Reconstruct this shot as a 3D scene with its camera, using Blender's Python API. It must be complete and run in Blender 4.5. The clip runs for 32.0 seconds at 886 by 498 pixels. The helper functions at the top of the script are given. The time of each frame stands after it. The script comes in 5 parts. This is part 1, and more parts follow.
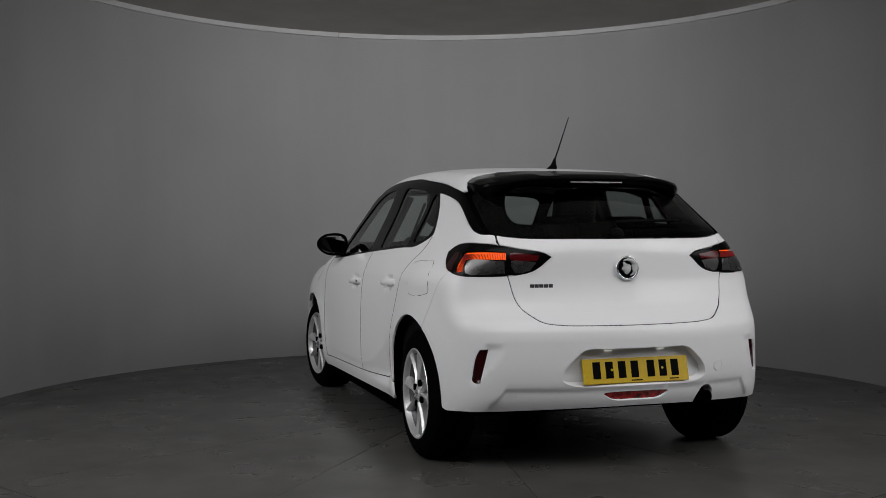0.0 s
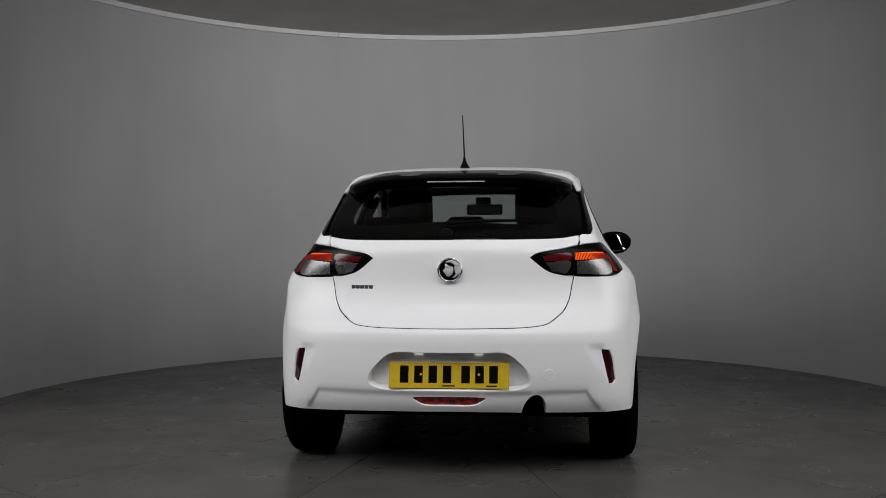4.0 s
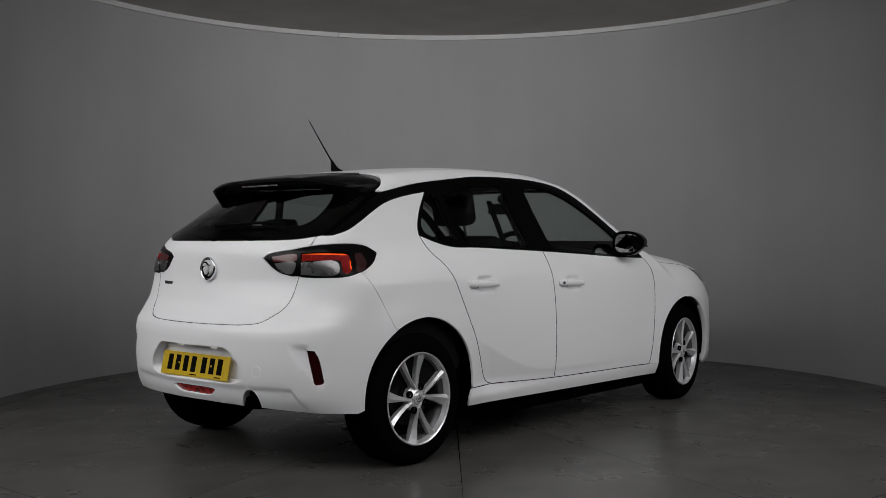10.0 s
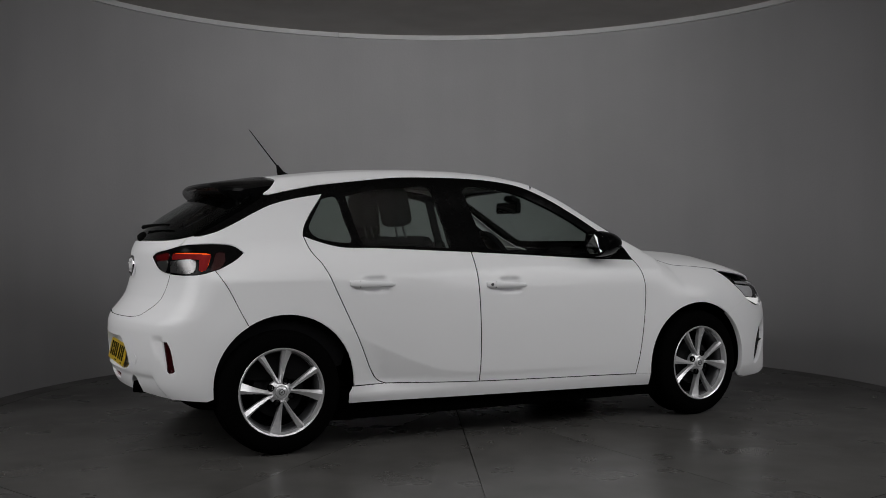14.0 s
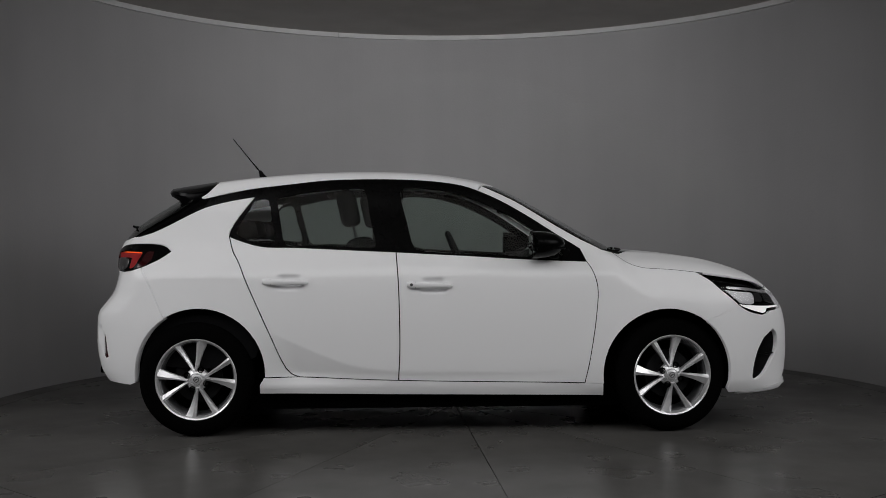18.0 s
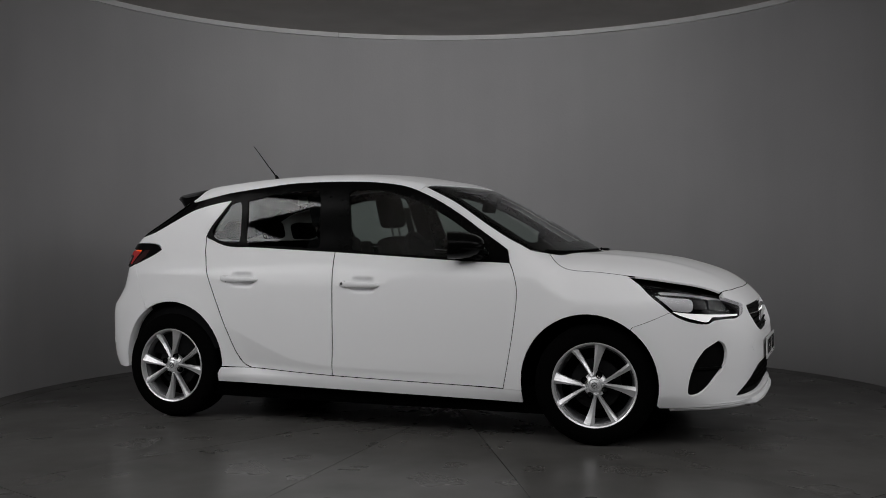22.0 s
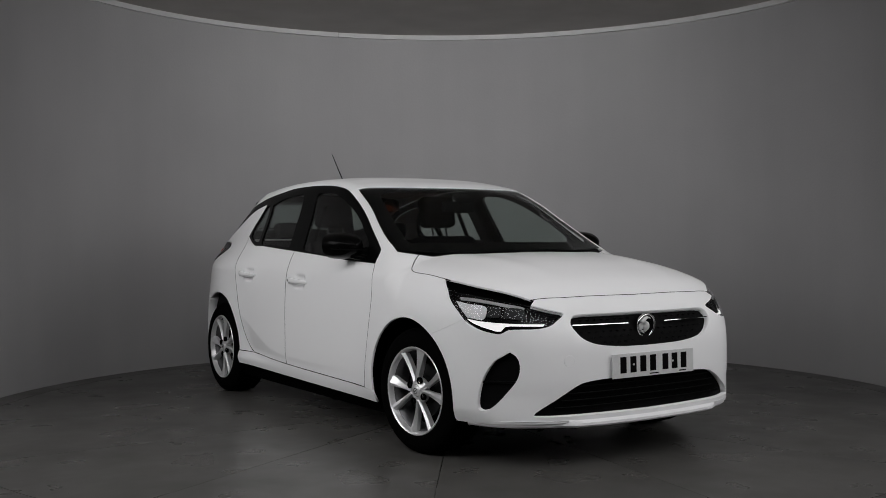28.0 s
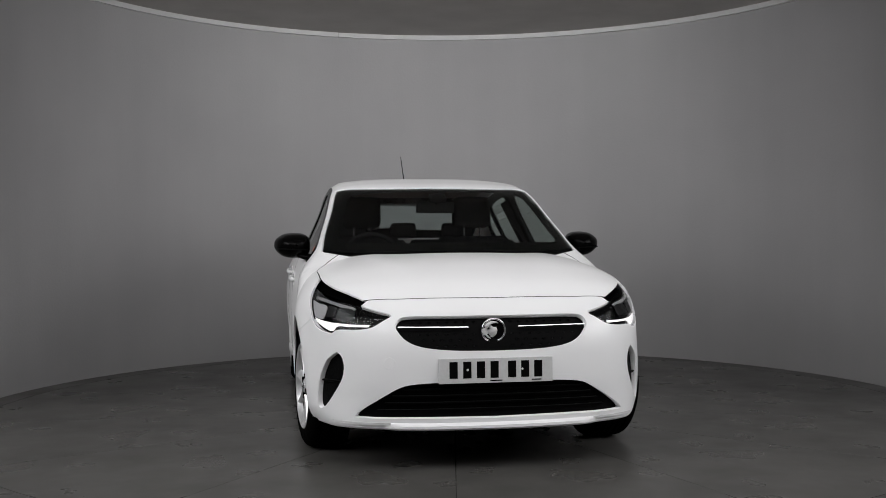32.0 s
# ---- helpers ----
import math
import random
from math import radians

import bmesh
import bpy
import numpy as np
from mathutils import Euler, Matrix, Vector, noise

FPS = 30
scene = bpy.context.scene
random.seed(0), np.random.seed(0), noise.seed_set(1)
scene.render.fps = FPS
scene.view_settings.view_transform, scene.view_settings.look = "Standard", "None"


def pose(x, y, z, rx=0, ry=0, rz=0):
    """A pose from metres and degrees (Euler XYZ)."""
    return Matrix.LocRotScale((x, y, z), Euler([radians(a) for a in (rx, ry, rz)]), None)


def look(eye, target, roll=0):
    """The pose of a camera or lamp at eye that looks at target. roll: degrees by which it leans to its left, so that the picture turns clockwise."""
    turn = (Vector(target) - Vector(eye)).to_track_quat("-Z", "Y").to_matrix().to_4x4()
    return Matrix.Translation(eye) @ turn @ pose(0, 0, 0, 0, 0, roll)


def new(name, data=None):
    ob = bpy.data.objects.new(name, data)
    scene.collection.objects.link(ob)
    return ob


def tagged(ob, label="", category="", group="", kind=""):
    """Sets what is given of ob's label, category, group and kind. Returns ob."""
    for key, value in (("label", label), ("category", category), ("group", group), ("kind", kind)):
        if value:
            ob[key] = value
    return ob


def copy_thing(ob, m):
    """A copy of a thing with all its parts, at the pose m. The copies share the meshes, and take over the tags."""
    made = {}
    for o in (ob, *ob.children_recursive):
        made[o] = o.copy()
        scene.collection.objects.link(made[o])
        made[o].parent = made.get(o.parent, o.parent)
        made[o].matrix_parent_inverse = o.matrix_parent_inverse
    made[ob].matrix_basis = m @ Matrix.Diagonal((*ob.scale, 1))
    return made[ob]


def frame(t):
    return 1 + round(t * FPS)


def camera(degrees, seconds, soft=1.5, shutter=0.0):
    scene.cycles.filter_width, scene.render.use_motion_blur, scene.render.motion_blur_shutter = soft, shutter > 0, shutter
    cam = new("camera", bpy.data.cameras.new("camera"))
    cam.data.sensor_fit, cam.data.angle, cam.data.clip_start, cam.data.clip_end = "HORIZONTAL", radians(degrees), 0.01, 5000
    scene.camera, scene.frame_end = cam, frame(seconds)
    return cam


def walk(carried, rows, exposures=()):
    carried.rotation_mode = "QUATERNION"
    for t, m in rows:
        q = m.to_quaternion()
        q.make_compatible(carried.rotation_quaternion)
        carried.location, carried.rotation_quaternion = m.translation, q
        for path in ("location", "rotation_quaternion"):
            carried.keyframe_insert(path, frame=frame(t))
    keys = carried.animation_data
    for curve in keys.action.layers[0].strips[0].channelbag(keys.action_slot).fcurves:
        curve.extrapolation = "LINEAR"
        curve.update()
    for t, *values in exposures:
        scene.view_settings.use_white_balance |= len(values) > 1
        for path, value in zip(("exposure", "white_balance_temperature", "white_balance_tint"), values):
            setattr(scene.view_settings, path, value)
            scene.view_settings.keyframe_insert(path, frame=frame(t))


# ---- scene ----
from mathutils import geometry
cam = camera(46.22, 32.0, soft=0.8)
EYE = (0.0, -6.538, 1.061)
VIEW = look(EYE, (EYE[0] - 0.01139, EYE[1] + 1.0, EYE[2] - 0.01211), -0.335)
EXPOSURE = ((0.0, -0.07), (1.0, 0.0), (2.0, 0.12), (3.0, 0.25), (6.0, 0.30), (7.0, 0.16), (8.0, 0.0), (9.0, -0.02), (11.0, -0.18), (14.0, -0.27), (22.0, -0.27), (25.0, -0.25), (28.0, 0.0), (30.0, 0.04), (31.0, 0.12), (32.0, 0.42))
walk(cam, ((0.0, VIEW), (32.0, VIEW)), EXPOSURE)


def turned(t):
    """Degrees by which the turntable has turned at t seconds."""
    return 108.25 - 5.8755 * t


# ---- light: a dim hall, and unseen lamps over and beside the booth's open front ----
world = bpy.data.worlds.new("hall_air")
scene.world = world
world.use_nodes = True
world.node_tree.nodes["Background"].inputs[0].default_value = (0.5, 0.5, 0.52, 1)
world.node_tree.nodes["Background"].inputs[1].default_value = 0.0


def area(name, eye, target, sx, sy, power, colour=(1.0, 0.994, 1.0), spread=180):
    d = bpy.data.lights.new(name, "AREA")
    d.shape, d.size, d.size_y, d.energy, d.color, d.spread = "RECTANGLE", sx, sy, power, colour, radians(spread)
    ob = new(name, d)
    ob.matrix_world = look(eye, target)
    return ob


# unseen broad soft lamps high before the open front, with two added fills
area("softbox_front", (0, -4.1, 3.25), (0, -0.8, 0.6), 6.5, 1.8, 38, spread=120)
area("softbox_left", (-4.5, -2.8, 2.75), (-0.7, -0.7, 0.5), 3.2, 2.6, 16.5, spread=72)
area("softbox_right", (4.5, -2.8, 2.75), (0.4, -0.7, 0.5), 3.2, 2.6, 14.5, spread=72)
# wide fill over the front edge, added to lift the near floor
area("downlight", (0, -3.7, 2.86), (0, -3.6, 0), 4.4, 0.3, 5.0, spread=80)
# narrow fill, added to brighten the upper part of the wall
area("wall_washer", (-0.2, -2.95, 2.70), (-0.2, 3.0, 2.50), 4.3, 0.3, 20.0, spread=66)


# ---- materials ----
def node_mat(name):
    m = bpy.data.materials.new(name)
    m.use_nodes = True
    nt = m.node_tree
    return m, nt, nt.nodes["Principled BSDF"]


def noisy(nt, scale, lo, hi, detail=4, coords="Object", stretch=None):
    """A noise between two values or colours, in metres."""
    tc = nt.nodes.new("ShaderNodeTexCoord")
    nz = nt.nodes.new("ShaderNodeTexNoise")
    nz.inputs["Scale"].default_value, nz.inputs["Detail"].default_value = scale, detail
    src = tc.outputs[coords]
    if stretch:
        mp = nt.nodes.new("ShaderNodeMapping")
        mp.inputs["Scale"].default_value = stretch
        nt.links.new(src, mp.inputs[0])
        src = mp.outputs[0]
    nt.links.new(src, nz.inputs["Vector"])
    r = nt.nodes.new("ShaderNodeValToRGB")
    for e, c in zip(r.color_ramp.elements, (lo, hi)):
        e.color = (c, c, c, 1) if isinstance(c, (int, float)) else (*c, 1)
    r.color_ramp.elements[0].position, r.color_ramp.elements[1].position = 0.3, 0.7
    nt.links.new(nz.outputs[0], r.inputs[0])
    return r.outputs[0]


def bump(nt, b, scale, depth, detail=3):
    h = noisy(nt, scale, 0.0, 1.0, detail)
    n = nt.nodes.new("ShaderNodeBump")
    n.inputs["Strength"].default_value, n.inputs["Distance"].default_value = 1.0, depth
    nt.links.new(h, n.inputs["Height"])
    nt.links.new(n.outputs[0], b.inputs["Normal"])


def plain(name, colour, rough, metal=0.0, spread=0.12, scale=40, coat=0.0, depth=0.0, spec=0.5):
    m, nt, b = node_mat(name)
    lo, hi = [c * (1 - spread) for c in colour], [min(1, c * (1 + spread)) for c in colour]
    nt.links.new(noisy(nt, scale, lo, hi), b.inputs["Base Color"])
    nt.links.new(noisy(nt, scale * 0.35, max(0.02, rough * 0.85), min(1, rough * 1.2)), b.inputs["Roughness"])
    b.inputs["Metallic"].default_value = metal
    b.inputs["Coat Weight"].default_value = coat
    b.inputs["Coat Roughness"].default_value = 0.06
    b.inputs["Specular IOR Level"].default_value = spec
    if depth:
        bump(nt, b, scale * 2, depth)
    return m


def glassy(name, tint, gloss=1.0, base=0.022):
    """A thin pane: it lets light through with a tint and mirrors at a glancing look."""
    m, nt, b = node_mat(name)
    nt.nodes.remove(b)
    tr, gl, mx, lw = (nt.nodes.new(k) for k in ("ShaderNodeBsdfTransparent", "ShaderNodeBsdfGlossy", "ShaderNodeMixShader", "ShaderNodeLayerWeight"))
    pw, fr = nt.nodes.new("ShaderNodeMath"), nt.nodes.new("ShaderNodeMath")
    pw.operation, fr.operation = "POWER", "MULTIPLY_ADD"
    lw.inputs["Blend"].default_value, pw.inputs[1].default_value = 0.5, 5.0
    fr.inputs[1].default_value, fr.inputs[2].default_value = 0.70, base
    nt.links.new(lw.outputs["Facing"], pw.inputs[0])
    nt.links.new(pw.outputs[0], fr.inputs[0])
    tr.inputs[0].default_value = (*tint, 1)
    gl.inputs["Color"].default_value = (gloss, gloss, gloss, 1)
    gl.inputs["Roughness"].default_value = 0.02
    nt.links.new(fr.outputs[0], mx.inputs[0])
    nt.links.new(tr.outputs[0], mx.inputs[1])
    nt.links.new(gl.outputs[0], mx.inputs[2])
    nt.links.new(mx.outputs[0], nt.nodes["Material Output"].inputs[0])
    return m


def glowing(name, colour, strength, base=(0.6, 0.6, 0.6)):
    m, nt, b = node_mat(name)
    b.inputs["Base Color"].default_value = (*base, 1)
    b.inputs["Roughness"].default_value = 0.25
    b.inputs["Emission Color"].default_value = (*colour, 1)
    b.inputs["Emission Strength"].default_value = strength
    return m


PAINT = plain("white_paint", (0.90, 0.90, 0.91), 0.30, spread=0.006, scale=900, coat=0.55, spec=0.0)
GLOSS_BLACK = plain("black_lacquer", (0.0025, 0.0025, 0.0027), 0.18, coat=0.02, spec=0.09)
SURROUND = plain("black_window_trim", (0.0018, 0.0018, 0.0018), 0.22, spec=0.06)
PLASTIC = plain("black_plastic", (0.003, 0.003, 0.0031), 0.55, scale=300, depth=0.0002, spec=0.04)
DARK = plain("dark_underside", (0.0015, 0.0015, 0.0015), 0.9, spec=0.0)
RUBBER = plain("tyre_rubber", (0.0022, 0.0022, 0.0022), 0.85, scale=120, depth=0.0003, spec=0.01)
ALLOY = plain("silver_alloy", (0.80, 0.80, 0.81), 0.33, metal=0.62, spread=0.04, scale=90, coat=0.2)
BARREL = plain("dark_rim_barrel", (0.010, 0.010, 0.0105), 0.5, metal=0.3, spec=0.2)
RIM_INNER = plain("dull_silver_rim", (0.13, 0.13, 0.135), 0.42, metal=0.7, spec=0.3)
STEEL = plain("dull_steel", (0.10, 0.10, 0.105), 0.45, metal=0.9)
CHROME = plain("chrome", (0.85, 0.85, 0.87), 0.07, metal=1.0, spread=0.02)
CLOTH = plain("dark_seat_cloth", (0.006, 0.006, 0.0065), 0.95, scale=500, depth=0.0006, spec=0.03)
TRIM = plain("dark_cabin_trim", (0.007, 0.007, 0.0075), 0.8, scale=260, depth=0.0003, spec=0.04)
LINING = plain("grey_headlining", (0.42, 0.42, 0.41), 0.9, scale=300, spec=0.1)
GLASS = glassy("window_glass", (0.60, 0.66, 0.63), base=0.045)
SCREEN_GLASS = glassy("windscreen_glass", (0.74, 0.79, 0.77), base=0.012)
PRIVACY = glassy("rear_window_glass", (0.50, 0.54, 0.53), base=0.012)
LENS = glassy("lamp_lens", (0.93, 0.93, 0.94), base=0.012)
LAMP_GREY = plain("grey_lamp_bowl", (0.50, 0.50, 0.51), 0.35, metal=0.2, spread=0.02, spec=0.2)
MIRROR = plain("mirror_silver", (0.45, 0.455, 0.455), 0.02, metal=1.0, spread=0.0)
RED_DARK = plain("smoked_red_lens", (0.028, 0.003, 0.004), 0.14, coat=0.3)
RED = plain("red_lens", (0.085, 0.004, 0.005), 0.14, coat=0.2)
CLEAR = plain("clear_reflector", (0.55, 0.55, 0.56), 0.16, metal=0.55, coat=1.0, spread=0.15, scale=120)
TAIL_CLEAR = plain("smoked_clear_lens", (0.19, 0.185, 0.185), 0.28, metal=0.92, coat=0.3, spread=0.06, scale=60)
TAIL_GLOW = glowing("tail_light_glow", (1.0, 0.11, 0.008), 1.15, (0.25, 0.02, 0.012))
DRL_GLOW = glowing("daylight_glow", (1.0, 0.98, 0.95), 0.58, (0.8, 0.8, 0.8))
PLATE_GLOW = glowing("plate_lamp_glow", (1.0, 0.98, 0.9), 0.3)
FIN_RED = plain("red_bar_fin", (0.34, 0.022, 0.024), 0.4, spec=0.1)
# wide tone spread paints the glowing spots of the fog lens into its red
FOG_RED = plain("red_fog_lens_glints", (0.30, 0.012, 0.012), 0.14, spread=0.9, scale=38, coat=0.4)
YELLOW = plain("yellow_plate", (0.62, 0.42, 0.012), 0.35, spread=0.06, scale=60)
PLATE_WHITE = plain("white_plate", (0.62, 0.62, 0.62), 0.35, spread=0.05, scale=60)
INK = plain("plate_ink", (0.003, 0.003, 0.003), 0.5, spec=0.03)

# ---- the car's skin: smooth solid made of a side, a top, a nose and a tail ----


def spl(x, pts):
    """Smooth curve through pairs (x, y), read at x (monotone cubic)."""
    xs = np.array([p[0] for p in pts], float)
    ys = np.array([p[1] for p in pts], float)
    h = np.diff(xs)
    d = np.diff(ys) / h
    m = np.zeros(len(xs))
    m[0], m[-1] = d[0], d[-1]
    ok = d[:-1] * d[1:] > 0
    w1, w2 = 2 * h[1:] + h[:-1], h[1:] + 2 * h[:-1]
    safe1, safe2 = np.where(ok, d[:-1], 1), np.where(ok, d[1:], 1)
    m[1:-1] = np.where(ok, (w1 + w2) / (w1 / safe1 + w2 / safe2), 0)
    x = np.asarray(x, float)
    i = np.clip(np.searchsorted(xs, x) - 1, 0, len(xs) - 2)
    t = (x - xs[i]) / h[i]
    lo, hi = t < 0, t > 1
    tc = np.clip(t, 0, 1)
    v = ((2 * tc**3 - 3 * tc**2 + 1) * ys[i] + (tc**3 - 2 * tc**2 + tc) * h[i] * m[i]
         + (-2 * tc**3 + 3 * tc**2) * ys[i + 1] + (tc**3 - tc**2) * h[i] * m[i + 1])
    return v + np.where(lo, t * h[0] * m[0], 0) + np.where(hi, (t - 1) * h[-1] * m[-1], 0)


def smax(a, b, k):
    return np.maximum(a, b) + np.maximum(k - np.abs(a - b), 0) ** 2 / (4 * k)


AXLE_F, AXLE_R, HUB_Z, ARCH = 1.269, -1.269, 0.308, 0.362
CREASE = ((-1.0, 0.625), (-0.875, 0.561), (-0.76, 0.506), (-0.592, 0.432), (-0.40, 0.366), (-0.20, 0.343), (0.40, 0.335), (0.90, 0.335))
GRIPS = ((-0.005, 0.800), (-0.774, 0.822))   # middles of the hand hollows behind the door handles

FLANK = ((0.12, 0.745), (0.20, 0.820), (0.28, 0.841), (0.42, 0.850), (0.58, 0.851), (0.74, 0.845), (0.84, 0.833), (0.92, 0.805), (0.98, 0.773), (1.10, 0.718), (1.20, 0.673), (1.30, 0.636), (1.38, 0.602), (1.46, 0.563))
NOSE = ((0.10, 1.92), (0.17, 2.02), (0.21, 2.032), (0.30, 2.043), (0.42, 2.052), (0.52, 2.05), (0.62, 2.04), (0.70, 2.022), (0.78, 1.985), (0.90, 1.905))
TAIL = ((0.12, -1.78), (0.19, -1.83), (0.25, -1.885), (0.36, -1.943), (0.50, -1.957), (0.60, -1.955), (0.65, -1.945), (0.69, -1.914), (0.77, -1.858), (0.88, -1.832), (0.98, -1.829), (1.06, -1.81), (1.2, -1.745))
ROOF = ((-1.7, 1.315), (-1.57, 1.336), (-1.288, 1.379), (-1.1, 1.402), (-0.95, 1.418), (-0.8, 1.430), (-0.6, 1.440), (-0.4, 1.443), (-0.2, 1.440), (0.02, 1.426), (0.18, 1.402), (0.31, 1.378), (0.45, 1.345))
BONNET = ((0.8, 1.015), (1.05, 0.985), (1.2, 0.974), (1.35, 0.960), (1.515, 0.937), (1.68, 0.897), (1.8, 0.857), (1.9, 0.808), (1.98, 0.760), (2.05, 0.70))

TAPER_F, TAPER_R, ROUND_ROOF, ROUND_NOSE, ROUND_TAIL, SCREEN = 0.08, 0.08, 0.048, 0.14, 0.10, 1.412
REAR_Z, REAR_SLOPE, REAR_BOW, NOSE_A, NOSE_B, TAIL_A, TAIL_B = 1.285, 0.60, 0.36, 0.02, 0.54, 0.29, 0.03


def skin_side(x, z):
    """Half width of the car at x, z."""
    w = spl(z, FLANK)
    up = np.clip((z - 0.84) / 0.20, 0, 1)
    up = up * up * (3 - 2 * up)
    w = w - up * np.where(x > -0.15, 0.033, 0.040) * ((x + 0.15) / 0.95) ** 2
    w = w - (1 - up) * (TAPER_F * np.clip((x - 1.25) / 0.5, 0, None) ** 2 + TAPER_R * np.clip((-1.22 - x) / 0.45, 0, None) ** 2)
    for ax in (AXLE_F, AXLE_R):
        r = np.hypot(x - ax, z - HUB_Z)
        w = w + 0.018 * np.exp(-((r - ARCH + 0.01) / 0.125) ** 2) * np.clip((z - 0.16) / 0.1, 0, 1)
    # rear haunch above the wheel, and the scallop along the foot of the doors
    w = w + 0.014 * np.exp(-((x + 1.30) / 0.36) ** 2 - ((z - 0.90) / 0.10) ** 2)
    d = spl(np.clip(x, -1.0, 0.9), CREASE) - z
    s = np.clip(d / 0.15, 0, 1) * np.clip((z - 0.265) / 0.07, 0, 1)
    w = w - 0.030 * s * np.clip((x + 1.0) / 0.25, 0, 1) * np.clip((0.80 - x) / 0.6, 0, 1)
    for gx, gz in GRIPS:
        w = w - 0.018 * np.exp(-np.abs((x - gx) / 0.060) ** 5 - np.abs((z - gz) / 0.036) ** 5)
    return w


def skin_top(x, w):
    """Height of the car at x and at w from its middle."""
    roof = spl(x, ROOF) - 0.020 * (w / 0.56) ** 4 - 0.009 * (w / 0.5) ** 2
    glass = SCREEN - 0.552 * (x - 0.307) - 0.17 * w**2
    hood = spl(x, BONNET) - 0.029 * (w / 0.6) ** 2 - 0.042 * (w / 0.74) ** 6
    hood = hood + 0.007 * np.exp(-((w - 0.47 + 0.16 * (x - 1.1)) / 0.085) ** 2) * np.clip((1.9 - x) / 0.3, 0, 1)
    rear = REAR_Z + REAR_SLOPE * (x + 1.50) - REAR_BOW * w**2
    front = -smax(-glass, -roof, 0.05)
    front = np.maximum(front, hood)
    return -smax(-front, -rear, 0.03)


def pocket_edge(z):
    """Inner edge of the rear reflectors, from the middle of the car."""
    return 0.700 - 0.048 * (z - 0.418) / 0.147


def dent(w, z):
    """Depth of the three-cornered hollow beside each rear reflector."""
    up = np.clip((z - 0.410) / 0.165, 0, 1)
    edge = pocket_edge(z)
    start = edge - 0.004 - 0.058 * up
    u = np.clip((w - start) / (edge - start), 0, 1) * (w < edge + 0.020)
    fade = np.clip((0.598 - z) / 0.040, 0, 1)
    return 0.016 * u * fade * fade * (3 - 2 * fade) * np.clip((z - 0.405) / 0.03, 0, 1)


def skin(x, y, z):
    """Less than 0 inside the car."""
    w = np.abs(y)
    side = (w - skin_side(x, z)) * (1 - 0.1 * np.clip((z - 0.90) / 0.15, 0, 1))
    top = (z - skin_top(x, w)) * 0.88
    nose = x - spl(z, NOSE) + NOSE_A * w**2 + NOSE_B * w**4
    low = 1 / (1 + np.exp(np.clip((z - np.minimum(0.388, 0.28 + 1.5 * (0.66 - w))) / 0.006, -40, 40)))
    tail = 0.011 * low * np.clip((0.70 - w) / 0.05, 0, 1) * (x < 0) + dent(w, z) * (x < 0) + spl(z, TAIL) - x + TAIL_A * w**2 + TAIL_B * w**4
    f = smax(side, top, np.where(x > 1.0, 0.10, ROUND_ROOF))
    k = 0.05 + (ROUND_NOSE - 0.05) * np.clip((z - 0.15) / 0.2, 0, 1)
    f = smax(f, nose, k)
    f = smax(f, tail, ROUND_TAIL)
    return f


def cast(p, d, reach):
    """From points p along d (both n x 3) to where the skin is first met, within reach."""
    p, d = np.asarray(p, float), np.asarray(d, float)
    n = 90
    lo = np.zeros(len(p))
    hi = np.full(len(p), float(reach))
    found = np.zeros(len(p), bool)
    for i in range(1, n + 1):
        s = reach * i / n
        q = p + d * s
        inside = (skin(q[:, 0], q[:, 1], q[:, 2]) < 0) & ~found
        hi[inside], lo[inside] = s, reach * (i - 1) / n
        found |= inside
    for _ in range(18):
        mid = (lo + hi) / 2
        q = p + d * mid[:, None]
        inside = skin(q[:, 0], q[:, 1], q[:, 2]) < 0
        hi, lo = np.where(inside, mid, hi), np.where(inside, lo, mid)
    return p + d * hi[:, None], found


def slope(q):
    """Outward normals of the skin at points q."""
    e = 0.002
    g = np.stack([skin(*(q + e * a).T) - skin(*(q - e * a).T) for a in np.eye(3)], 1)
    return g / np.maximum(np.linalg.norm(g, axis=1), 1e-9)[:, None]


# The skin is read from the side (x, z), from above (x, w), or round the nose and the tail (turn, z).
NOSE_X, TAIL_X, TURN = 1.05, -1.05, 0.9


def onto(view, ab):
    ab = np.asarray(ab, float)
    a, b = ab[:, 0], ab[:, 1]
    o = np.ones(len(ab))
    if view == "side":
        return cast(np.stack([a, 1.05 * o, b], 1), np.stack([0 * o, -o, 0 * o], 1), 1.04)[0]
    if view == "top":
        return cast(np.stack([a, b, 1.6 * o], 1), np.stack([0 * o, 0 * o, -o], 1), 1.2)[0]
    s, x0 = (1, NOSE_X) if view == "nose" else (-1, TAIL_X)
    c, n = np.cos(a / TURN), np.sin(a / TURN)
    return cast(np.stack([x0 + s * 1.35 * c, 1.35 * n, b], 1), np.stack([-s * c, -n, 0 * o], 1), 1.3)[0]


def flat(view, q):
    q = np.asarray(q, float)
    if view == "side":
        return q[:, [0, 2]]
    if view == "top":
        return q[:, :2]
    s, x0 = (1, NOSE_X) if view == "nose" else (-1, TAIL_X)
    return np.stack([TURN * np.arctan2(q[:, 1], s * (q[:, 0] - x0)), q[:, 2]], 1)


